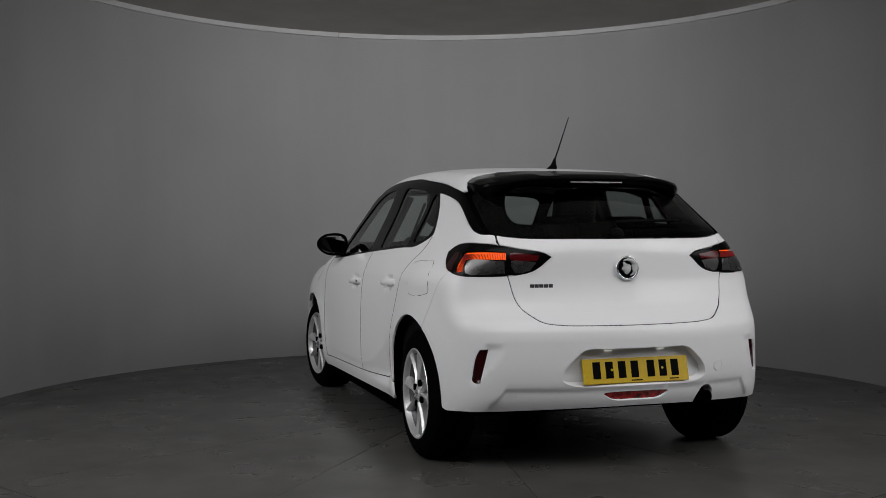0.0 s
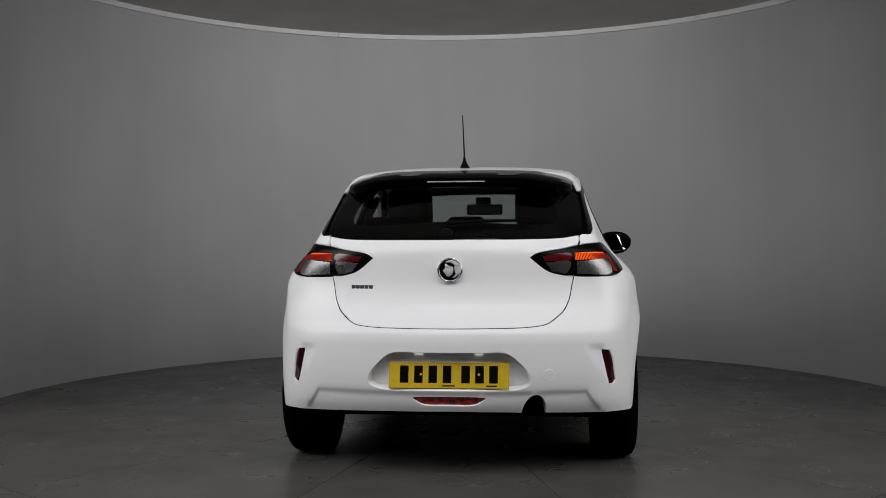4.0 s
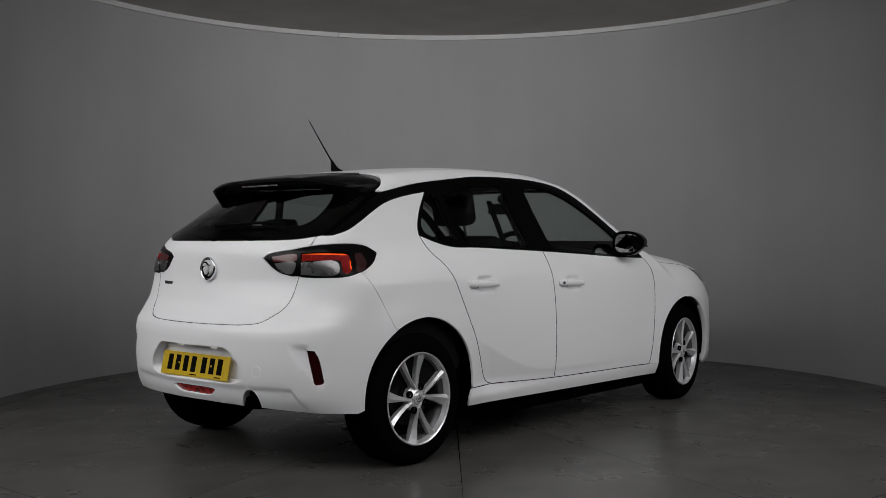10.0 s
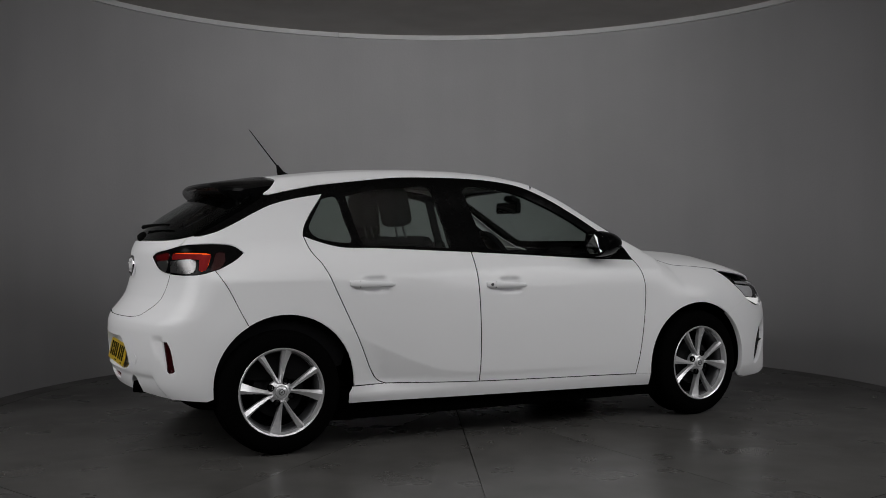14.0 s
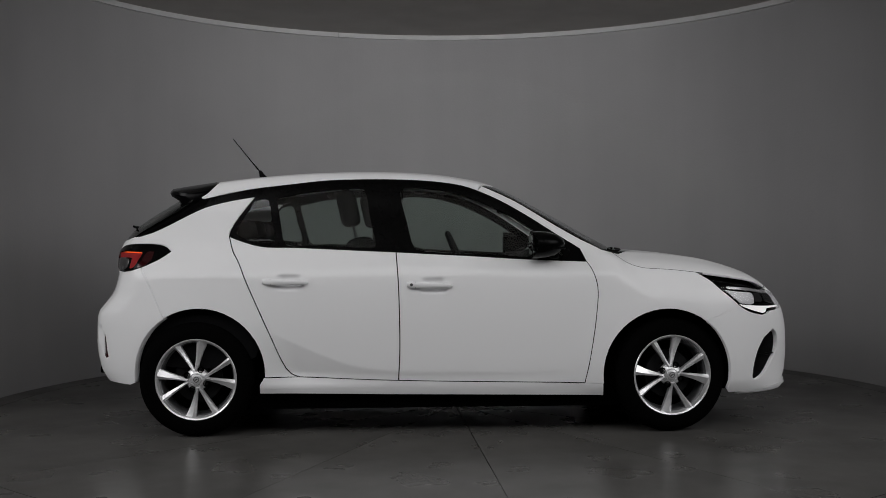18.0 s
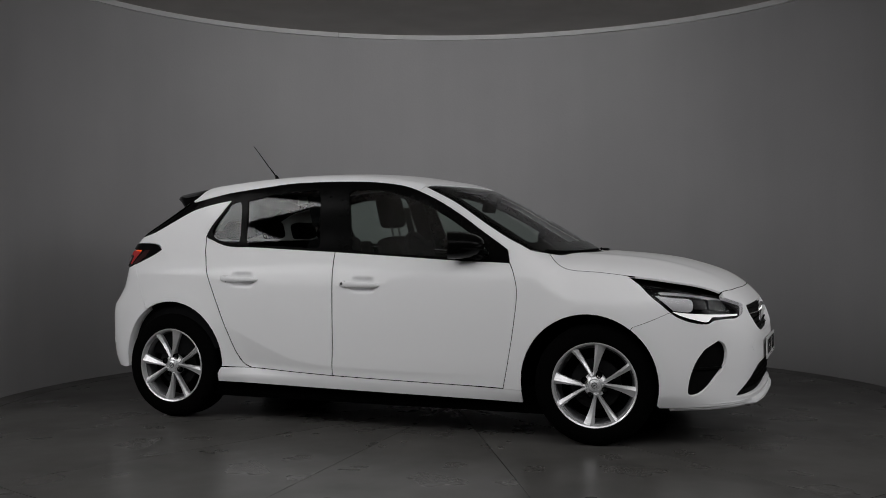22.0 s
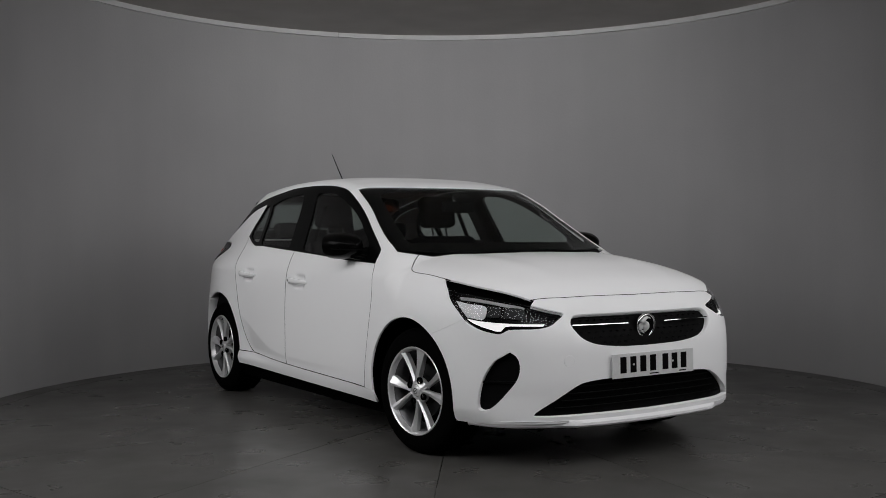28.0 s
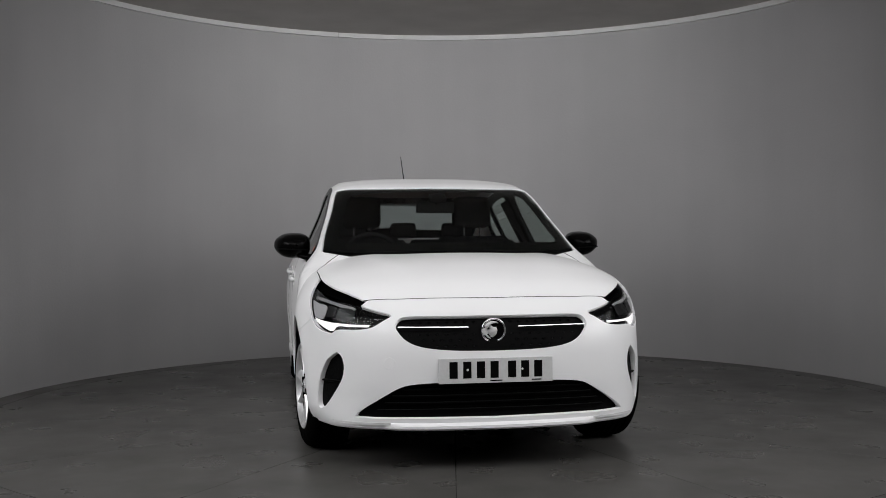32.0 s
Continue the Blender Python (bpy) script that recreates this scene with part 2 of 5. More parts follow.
def curve(pts, n=6, closed=False):
    """A smooth line through points of any dimension, n steps from one to the next."""
    p = [np.array(v, float) for v in pts]
    m = len(p)
    out = []
    for i in range(m if closed else m - 1):
        p1, p2 = p[i], p[(i + 1) % m]
        p0 = p[i - 1] if closed or i else 2 * p1 - p2
        p3 = p[(i + 2) % m] if closed or i + 2 < m else 2 * p2 - p1
        d = [max(np.linalg.norm(b - a), 1e-6) ** 0.5 for a, b in ((p0, p1), (p1, p2), (p2, p3))]
        t0, t1 = 0.0, d[0]
        t2 = t1 + d[1]
        t3 = t2 + d[2]
        for k in range(n):
            t = t1 + (t2 - t1) * k / n
            a1 = (t1 - t) / (t1 - t0) * p0 + (t - t0) / (t1 - t0) * p1
            a2 = (t2 - t) / (t2 - t1) * p1 + (t - t1) / (t2 - t1) * p2
            a3 = (t3 - t) / (t3 - t2) * p2 + (t - t2) / (t3 - t2) * p3
            b1 = (t2 - t) / (t2 - t0) * a1 + (t - t0) / (t2 - t0) * a2
            b2 = (t3 - t) / (t3 - t1) * a2 + (t - t1) / (t3 - t1) * a3
            out.append((t2 - t) / (t2 - t1) * b1 + (t - t1) / (t2 - t1) * b2)
    if not closed:
        out.append(p[-1])
    return np.array(out)

# ---- mesh tools ----
def finish(name, me, mat, parent, label="", smooth=True):
    me.materials.append(mat)
    if smooth:
        me.shade_smooth()
    else:
        me.shade_flat()
    ob = new(name, me)
    if parent:
        ob.parent = parent
    if label:
        tagged(ob, label)
    return ob


def part(name, bm, material, parent, label="", smooth=False):
    me = bpy.data.meshes.new(name)
    bmesh.ops.recalc_face_normals(bm, faces=bm.faces[:])
    bm.to_mesh(me)
    bm.free()
    return finish(name, me, material, parent, label, smooth)


def inside(poly, q):
    """Which points q lie in the closed polygon."""
    x, y = q[:, 0], q[:, 1]
    out = np.zeros(len(q), bool)
    a, b = poly, np.roll(poly, -1, 0)
    for (x1, y1), (x2, y2) in zip(a, b):
        if y1 != y2:
            c = ((y1 > y) != (y2 > y)) & (x < (x2 - x1) * (y - y1) / (y2 - y1) + x1)
            out ^= c
    return out


def tidy(poly, step):
    """Closed polygon with no point too near to the next and no edge longer than step."""
    p = [poly[0]]
    for v in poly[1:]:
        if np.linalg.norm(v - p[-1]) > 0.002:
            p.append(v)
    if np.linalg.norm(p[0] - p[-1]) < 0.002:
        p.pop()
    out = []
    for i, v in enumerate(p):
        w = p[(i + 1) % len(p)]
        n = max(1, int(np.ceil(np.linalg.norm(w - v) / step)))
        out += [v + (w - v) * k / n for k in range(n)]
    return np.array(out)


def inset(poly, g):
    """The closed polygon drawn in by g."""
    area2 = np.sum(poly[:, 0] * np.roll(poly[:, 1], -1) - np.roll(poly[:, 0], -1) * poly[:, 1])
    e = np.roll(poly, -1, 0) - poly
    e = e / np.maximum(np.linalg.norm(e, axis=1), 1e-9)[:, None]
    n = np.stack([-e[:, 1], e[:, 0]], 1) * np.sign(area2)
    m = n + np.roll(n, 1, 0)
    m = m / np.maximum((m * m).sum(1), 0.5)[:, None] * 2
    return poly + m * g


def edge_dist(poly, q):
    d = np.full(len(q), 9.0)
    for a, b in zip(poly, np.roll(poly, -1, 0)):
        ab = b - a
        t = np.clip(((q - a) @ ab) / max(ab @ ab, 1e-12), 0, 1)
        d = np.minimum(d, np.linalg.norm(q - a - t[:, None] * ab, axis=1))
    return d


def panel(name, view, outline, mat, parent, label="", holes=(), off=0.0, gap=0.0026, step=0.03, lip=0.012, mirror=False, extra=None):
    """A sheet of the car's skin inside the outline (points on the skin, or pairs in the view), with turned-in edges."""
    def pairs(o):
        o = np.asarray(o, float)
        return flat(view, o) if o.shape[1] == 3 else o
    poly = inset(tidy(pairs(outline), step), gap)
    cuts = [inset(tidy(pairs(h), step), -gap) for h in holes]
    lo, hi = poly.min(0), poly.max(0)
    gx, gy = np.meshgrid(np.arange(lo[0], hi[0], step), np.arange(lo[1], hi[1], step * 0.87))
    gx = gx + (np.arange(gx.shape[0])[:, None] % 2) * step / 2
    q = np.stack([gx.ravel(), gy.ravel()], 1)
    q = q[inside(poly, q)]
    keep = edge_dist(poly, q) > step * 0.45
    for c in cuts:
        keep &= ~inside(c, q) & (edge_dist(c, q) > step * 0.45)
    q = q[keep]
    if extra is not None:
        # closer points round a hollow or a fold
        e = pairs(extra)
        ok = inside(poly, e) & (edge_dist(poly, e) > 0.006)
        for c in cuts:
            ok &= ~inside(c, e) & (edge_dist(c, e) > 0.006)
        e = e[ok]
        far = np.array([np.min(np.sum((e - v) ** 2, 1)) > 0.008**2 for v in q]) if len(e) else np.ones(len(q), bool)
        q = np.concatenate([q[far], e])
    loops = [poly] + cuts
    pts, edges = [], []
    for c in loops:
        n0 = len(pts)
        pts += [Vector(v) for v in c]
        edges += [(n0 + i, n0 + (i + 1) % len(c)) for i in range(len(c))]
    pts += [Vector(v) for v in q]
    vs, _, fs, *_ = geometry.delaunay_2d_cdt(pts, edges, [], 0, 1e-5)
    v2 = np.array([(v[0], v[1]) for v in vs])
    fs = np.array([f for f in fs if len(f) == 3])
    mid = v2[fs].mean(1)
    ok = inside(poly, mid)
    for c in cuts:
        ok &= ~inside(c, mid)
    fs = fs[ok]
    q3 = onto(view, v2)
    nr = slope(q3)
    q3 = q3 + nr * off
    # faces look outwards
    a, b, c = (q3[fs[:, i]] for i in range(3))
    if np.mean(np.sum(np.cross(b - a, c - a) * nr[fs[:, 0]], 1) > 0) < 0.5:
        fs = fs[:, ::-1]
    verts, norms, faces = list(q3), list(nr), [tuple(f) for f in fs]
    if lip:
        count = {}
        for f in faces:
            for i in range(3):
                e = (f[i], f[(i + 1) % 3])
                count[e] = count.get(e, 0) + 1
        rim = [e for e in count if (e[1], e[0]) not in count]
        out = {}
        for i, j in rim:
            d = q3[j] - q3[i]
            o = np.cross(d, nr[i])
            o = o / max(np.linalg.norm(o), 1e-9)
            for k in (i, j):
                out[k] = out.get(k, 0) + o
        top, low = {}, {}
        for k, o in out.items():
            o = o / max(np.linalg.norm(o), 1e-9)
            top[k], low[k] = len(verts), len(verts) + 1
            verts += [q3[k], q3[k] - nr[k] * lip]
            norms += [o * 0.75 + nr[k] * 0.65, o]
        for i, j in rim:
            faces.append((top[j], top[i], low[i], low[j]))
    verts, norms = np.array(verts), np.array(norms)
    obs = []
    for s in ((1, -1) if mirror else (1,)):
        me = bpy.data.meshes.new(name)
        v = verts * (1, s, 1)
        n = norms * (1, s, 1)
        n = n / np.maximum(np.linalg.norm(n, axis=1), 1e-9)[:, None]
        me.from_pydata([tuple(p) for p in v], [], faces if s > 0 else [tuple(reversed(f)) for f in faces])
        me.validate()
        me.shade_smooth()
        me.normals_split_custom_set_from_vertices([tuple(p) for p in n])
        obs.append(finish(name, me, mat, parent[s] if isinstance(parent, dict) else parent, label))
    return {1: obs[0], -1: obs[1]} if mirror else obs[0]


def lathe(bm, prof, n, m=Matrix(), axis="y"):
    """Turn a profile of (radius, along) round an axis."""
    rings = []
    for r, a in prof:
        ring = []
        for i in range(n):
            c, s = math.cos(2 * math.pi * i / n), math.sin(2 * math.pi * i / n)
            p = {"y": (r * c, a, r * s), "z": (r * c, r * s, a), "x": (a, r * c, r * s)}[axis]
            ring.append(bm.verts.new(m @ Vector(p)))
        rings.append(ring)
    for a, b in zip(rings, rings[1:]):
        for i in range(n):
            bm.faces.new((a[i], a[(i + 1) % n], b[(i + 1) % n], b[i]))
    return rings


def tube(bm, pts, r, n=8, squash=1.0):
    """A rod through the points; r may be a list."""
    pts = [Vector(p) for p in pts]
    rs = r if isinstance(r, (list, tuple)) else [r] * len(pts)
    rings = []
    for i, p in enumerate(pts):
        d = (pts[min(i + 1, len(pts) - 1)] - pts[max(i - 1, 0)]).normalized()
        u = d.cross(Vector((0, 0, 1)) if abs(d.z) < 0.9 else Vector((1, 0, 0))).normalized()
        w = d.cross(u)
        rings.append([bm.verts.new(p + (u * math.cos(2 * math.pi * k / n) + w * squash * math.sin(2 * math.pi * k / n)) * rs[i]) for k in range(n)])
    for a, b in zip(rings, rings[1:]):
        for k in range(n):
            bm.faces.new((a[k], a[(k + 1) % n], b[(k + 1) % n], b[k]))
    bm.faces.new(rings[0][::-1])
    bm.faces.new(rings[-1])


def block(bm, size, m, bevel=0.0, seg=2, taper=None):
    """A box of that size at m, with rounded edges; taper: scale of the top in x and y."""
    made = bmesh.ops.create_cube(bm, size=1.0)["verts"]
    for v in made:
        k = taper if taper and v.co.z > 0 else (1, 1)
        v.co = Vector((v.co.x * size[0] * k[0], v.co.y * size[1] * k[1], v.co.z * size[2]))
    if bevel:
        es = list({e for v in made for e in v.link_edges})
        made = list({v for f in bmesh.ops.bevel(bm, geom=es, offset=bevel, segments=seg, profile=0.6, affect="EDGES")["faces"] for v in f.verts} | {v for v in made if v.is_valid})
    bmesh.ops.transform(bm, matrix=m, verts=made)


def strip(bm, pts, normals, width, height):
    """A low rounded bar along points that lie on a surface."""
    pts, normals = np.asarray(pts), np.asarray(normals)
    rings = []
    for i in range(len(pts)):
        d = pts[min(i + 1, len(pts) - 1)] - pts[max(i - 1, 0)]
        b = np.cross(normals[i], d)
        b = b / max(np.linalg.norm(b), 1e-9)
        prof = ((-0.5, -0.3), (-0.5, 0.5), (-0.3, 1), (0.3, 1), (0.5, 0.5), (0.5, -0.3))
        rings.append([bm.verts.new(pts[i] + b * width * u + normals[i] * height * v) for u, v in prof])
    for a, b in zip(rings, rings[1:]):
        for k in range(6):
            bm.faces.new((a[k], a[(k + 1) % 6], b[(k + 1) % 6], b[k]))
    bm.faces.new(rings[0][::-1])
    bm.faces.new(rings[-1])

# ---- the booth: round wall, trim, ceiling, turntable, hall floor ----
WALL_R, TABLE_R, CEIL = 3.06, 2.885, 2.91
OPEN = 82   # half the open front, in degrees


def wall_material():
    m, nt, b = node_mat("grey_wall_paint")
    big = noisy(nt, 0.9, (0.405, 0.40, 0.405), (0.445, 0.44, 0.445), 3)
    drip = noisy(nt, 3.0, 0.945, 1.0, 5, stretch=(1, 1, 0.07))
    mx = nt.nodes.new("ShaderNodeMix")
    mx.data_type, mx.blend_type = "RGBA", "MULTIPLY"
    mx.inputs["Factor"].default_value = 1.0
    nt.links.new(big, mx.inputs[6])
    nt.links.new(drip, mx.inputs[7])
    nt.links.new(mx.outputs[2], b.inputs["Base Color"])
    b.inputs["Roughness"].default_value = 0.65
    b.inputs["Specular IOR Level"].default_value = 0.2
    bump(nt, b, 60, 0.0004)
    return m


def floor_material(name, lo, hi, rough, scuffed=False):
    m, nt, b = node_mat(name)
    big = noisy(nt, 1.3, lo, hi, 5)
    fine = noisy(nt, 7.0, 0.86, 1.0, 6)
    mx = nt.nodes.new("ShaderNodeMix")
    mx.data_type, mx.blend_type = "RGBA", "MULTIPLY"
    mx.inputs["Factor"].default_value = 1.0
    nt.links.new(big, mx.inputs[6])
    nt.links.new(fine, mx.inputs[7])
    out = mx.outputs[2]
    if scuffed:
        # small dark specks and short smears
        for scale, stretch, lo_r, hi_r, dark in ((4.5, None, 0.010, 0.020, 0.5), (1.6, (1, 0.22, 1), 0.02, 0.12, 0.86), (1.5, (0.3, 1, 1), 0.02, 0.12, 0.88)):
            tc = nt.nodes.new("ShaderNodeTexCoord")
            mp = nt.nodes.new("ShaderNodeMapping")
            mp.inputs["Scale"].default_value = stretch or (1, 1, 1)
            mp.inputs["Location"].default_value = (scale, 2 * scale, 0)
            vo = nt.nodes.new("ShaderNodeTexVoronoi")
            vo.inputs["Scale"].default_value = scale
            nt.links.new(tc.outputs["Object"], mp.inputs[0])
            nt.links.new(mp.outputs[0], vo.inputs["Vector"])
            r = nt.nodes.new("ShaderNodeValToRGB")
            r.color_ramp.elements[0].position, r.color_ramp.elements[1].position = lo_r, hi_r
            r.color_ramp.elements[0].color, r.color_ramp.elements[1].color = (dark, dark, dark, 1), (1, 1, 1, 1)
            nt.links.new(vo.outputs["Distance"], r.inputs[0])
            m2 = nt.nodes.new("ShaderNodeMix")
            m2.data_type, m2.blend_type = "RGBA", "MULTIPLY"
            m2.inputs["Factor"].default_value = 1.0
            nt.links.new(out, m2.inputs[6])
            nt.links.new(r.outputs[0], m2.inputs[7])
            out = m2.outputs[2]
    nt.links.new(out, b.inputs["Base Color"])
    nt.links.new(noisy(nt, 2.4, rough * 0.8, rough * 1.3, 3), b.inputs["Roughness"])
    b.inputs["Specular IOR Level"].default_value = 0.25
    bump(nt, b, 24, 0.00004)
    return m


WALL = wall_material()
FLOOR = floor_material("grey_floor_paint", (0.086, 0.084, 0.081), (0.108, 0.105, 0.101), 0.34)
CEILING = plain("warm_grey_ceiling", (0.53, 0.51, 0.49), 0.85, spread=0.06, scale=3, spec=0.1)
TRIM_WHITE = plain("pale_trim", (0.66, 0.66, 0.66), 0.6, spread=0.04, scale=8)
HALL = plain("dark_hall", (0.10, 0.10, 0.10), 0.9, scale=2)


def sector(bm, r0, r1, z0, z1, a0, a1, n):
    """A bent wall: a slab between two radii and two heights from a0 to a1 degrees."""
    rings = []
    for i in range(n + 1):
        a = radians(a0 + (a1 - a0) * i / n)
        c, s = math.cos(a), math.sin(a)
        rings.append([bm.verts.new((r * c, r * s, z)) for r, z in ((r0, z0), (r1, z0), (r1, z1), (r0, z1))])
    for a, b in zip(rings, rings[1:]):
        for k in range(4):
            bm.faces.new((a[k], a[(k + 1) % 4], b[(k + 1) % 4], b[k]))
    bm.faces.new(rings[0][::-1])
    bm.faces.new(rings[-1])


def disc(bm, r, z, depth, n):
    top = [bm.verts.new((r * math.cos(2 * math.pi * i / n), r * math.sin(2 * math.pi * i / n), z)) for i in range(n)]
    low = [bm.verts.new((v.co.x, v.co.y, z - depth)) for v in top]
    bm.faces.new(top)
    bm.faces.new(low[::-1])
    for i in range(n):
        bm.faces.new((top[i], low[i], low[(i + 1) % n], top[(i + 1) % n]))


def room():
    bm = bmesh.new()
    sector(bm, WALL_R, WALL_R + 0.12, -0.02, 3.35, -90 + OPEN, 270 - OPEN, 128)
    tagged(part("wall_round", bm, WALL, None, smooth=False), "grey painted round studio wall with faint vertical drips", "wall", kind="structure")
    bpy.data.objects["wall_round"].data.shade_smooth()
    bpy.data.objects["wall_round"].data.set_sharp_from_angle(angle=radians(40))
    # pale trim at the wall's head, in lengths that butt at thin joints
    ends = [-90 + OPEN, 20, 73.1, 110, 160, 270 - OPEN]
    for a0, a1 in zip(ends, ends[1:]):
        bm = bmesh.new()
        sector(bm, WALL_R - 0.030, WALL_R - 0.002, 2.868, 2.908, a0 + 0.04, a1 - 0.04, 32)
        ob = tagged(part("trim", bm, TRIM_WHITE, None, smooth=False), "pale painted trim round the head of the wall", "trim", kind="structure")
        ob.data.shade_smooth()
        ob.data.set_sharp_from_angle(angle=radians(40))
    bm = bmesh.new()
    disc(bm, WALL_R - 0.004, 2.98, 0.07, 128)
    tagged(part("ceiling", bm, CEILING, None), "warm grey ceiling panel over the turntable", "ceiling", kind="structure")
    # floor of the hall with a round hole for the turntable
    bm = bmesh.new()
    n = 128
    inner = [bm.verts.new(((TABLE_R + 0.006) * math.cos(2 * math.pi * i / n), (TABLE_R + 0.006) * math.sin(2 * math.pi * i / n), 0)) for i in range(n)]
    pit = [bm.verts.new((v.co.x, v.co.y, -0.06)) for v in inner]
    outer = []
    for i in range(n):
        c, s = math.cos(2 * math.pi * i / n), math.sin(2 * math.pi * i / n)
        k = 11 / max(abs(c), abs(s))
        outer.append(bm.verts.new((k * c, k * s, 0)))
    for i in range(n):
        j = (i + 1) % n
        bm.faces.new((inner[i], outer[i], outer[j], inner[j]))
        bm.faces.new((pit[i], inner[i], inner[j], pit[j]))
    bm.faces.new(pit)
    tagged(part("floor", bm, FLOOR, None), "grey painted studio floor round the turntable", "floor", kind="structure")
    for name, size, at in (("wall_south", (22, 0.2, 5), (0, -11, 2.5)), ("wall_north", (22, 0.2, 5), (0, 11, 2.5)), ("wall_east", (0.2, 22, 5), (11, 0, 2.5)), ("wall_west", (0.2, 22, 5), (-11, 0, 2.5))):
        bm = bmesh.new()
        block(bm, size, pose(*at))
        tagged(part(name, bm, HALL, None), "plain dark wall of the hall round the booth", "wall", kind="structure")
    bm = bmesh.new()
    block(bm, (22, 22, 0.2), pose(0, 0, 5.1))
    tagged(part("ceiling_hall", bm, HALL, None), "plain dark ceiling of the hall", "ceiling", kind="structure")


room()


def turntable():
    """Fourteen wedge plates that meet at thin radial seams."""
    bm = bmesh.new()
    disc(bm, TABLE_R - 0.01, -0.0125, 0.03, 96)
    ob = part("turntable", bm, DARK, None)
    tagged(ob, "round turntable of grey painted floor plates with scuffs", "turntable")
    me = None
    for k in range(14):
        a0 = 195.5 + 360 / 14 * k
        if me is None:
            bm = bmesh.new()
            g = 0.0005
            n = 12
            top = [bm.verts.new((0.02, g, 0))]
            for i in range(n + 1):
                a = radians(360 / 14 * i / n)
                x, y = TABLE_R * math.cos(a), TABLE_R * math.sin(a)
                if i == 0:
                    y += g
                if i == n:
                    x, y = x + g * math.sin(a), y - g * math.cos(a)
                top.append(bm.verts.new((x, y, 0)))
            low = [bm.verts.new((v.co.x, v.co.y, -0.012)) for v in top]
            bm.faces.new(top)
            for i in range(len(top)):
                j = (i + 1) % len(top)
                bm.faces.new((top[i], low[i], low[j], top[j]))
            first_plate = part("floor_plate", bm, TABLE_PAINT, ob)
            me = first_plate.data
            first_plate.matrix_basis = pose(0, 0, 0, 0, 0, a0)
        else:
            o = new("floor_plate", me)
            o.parent = ob
            o.matrix_basis = pose(0, 0, 0, 0, 0, a0)
    return ob


TABLE_PAINT = floor_material("turntable_paint", (0.070, 0.068, 0.064), (0.122, 0.118, 0.112), 0.29, True)
TABLE = turntable()

# ---- the car ----
CAR = new("car")
tagged(CAR, "white five-door hatchback with black roof pillars and alloy wheels", "car")


def both(pts):
    """A half outline from middle to middle, closed by its mirror image across the car (second or first value turned)."""
    p = np.asarray(pts, float)
    if p.shape[1] == 3:
        return np.concatenate([p, (p * (1, -1, 1))[::-1]])
    return p


def sides(pts, n=5):
    return onto("side", curve(pts, n))


def tops(pts, n=5):
    return onto("top", curve(pts, n))


def noses(pts, n=5):
    """Points (x, w, z) read off the nose, put onto the skin."""
    return onto("nose", flat("nose", curve(pts, n)))


def tails(pts, n=5):
    return onto("tail", flat("tail", curve(pts, n)))


def arc(ax, a0, a1, n=18):
    """The edge of a wheel arch, tighter on the bumper's side."""
    out = []
    for i in range(n + 1):
        a = radians(a0 + (a1 - a0) * i / n)
        if ax > 0:
            r = 0.330 + 0.038 * (1 - math.cos(a)) / 2 + 0.010 * max(0, math.sin(a))
        else:
            r = 0.326 + 0.038 * (1 + math.cos(a)) / 2 + 0.032 * max(0, math.sin(a))
        out.append((ax + r * math.cos(a), HUB_Z + r * math.sin(a)))
    return out


cat = np.concatenate

# seams and edges, by x, w or z in metres
BELT = sides(((-1.112, 1.070), (-1.067, 1.051), (-0.932, 1.013), (-0.739, 1.006), (-0.423, 0.990), (-0.205, 0.979), (0.195, 0.956), (0.499, 0.937), (0.824, 0.923)))
RAIL = sides(((-1.297, 1.270), (-1.10, 1.311), (-1.003, 1.329), (-0.776, 1.356), (-0.584, 1.376), (-0.42, 1.381), (-0.262, 1.381), (-0.07, 1.374), (0.07, 1.360), (0.185, 1.337),
              (0.343, 1.272), (0.499, 1.185), (0.652, 1.085), (0.797, 0.992)))
A_FRONT = sides(((0.272, 1.340), (0.457, 1.251), (0.666, 1.121), (0.80, 1.043), (0.860, 1.014), (0.916, 0.985)))
STRIP_LOW = sides(((-0.980, 1.286), (-1.126, 1.262), (-1.256, 1.228), (-1.351, 1.184), (-1.445, 1.135), (-1.53, 1.095), (-1.613, 1.070)))
WIN_REAR = sides(((-1.112, 1.070), (-1.104, 1.103), (-1.07, 1.165), (-0.980, 1.286)))
DOOR_REAR = sides(((-1.112, 1.070), (-1.085, 0.99), (-1.045, 0.927), (-0.985, 0.789), (-0.875, 0.545), (-0.80, 0.377), (-0.765, 0.335), (-0.72, 0.317)))
DOOR_MID = sides(((-0.205, 0.979), (-0.195, 0.85), (-0.189, 0.70), (-0.187, 0.455), (-0.195, 0.294)))
DOOR_FRONT = sides(((0.824, 0.923), (0.852, 0.874), (0.876, 0.785), (0.867, 0.636), (0.83, 0.397), (0.803, 0.272)))
FOOT = sides(((-0.72, 0.317), (-0.198, 0.294), (0.803, 0.272), (0.901, 0.268)))
HOOD_SIDE = tops(((0.993, 0.624), (1.020, 0.662), (1.055, 0.700), (1.098, 0.733), (1.145, 0.748), (1.275, 0.748), (1.468, 0.745), (1.60, 0.725), (1.717, 0.688), (1.80, 0.635), (1.867, 0.575)))
HOOD_FRONT = tops(((1.867, 0.575), (1.890, 0.47), (1.902, 0.406), (1.917, 0.2), (1.923, 0.0)))
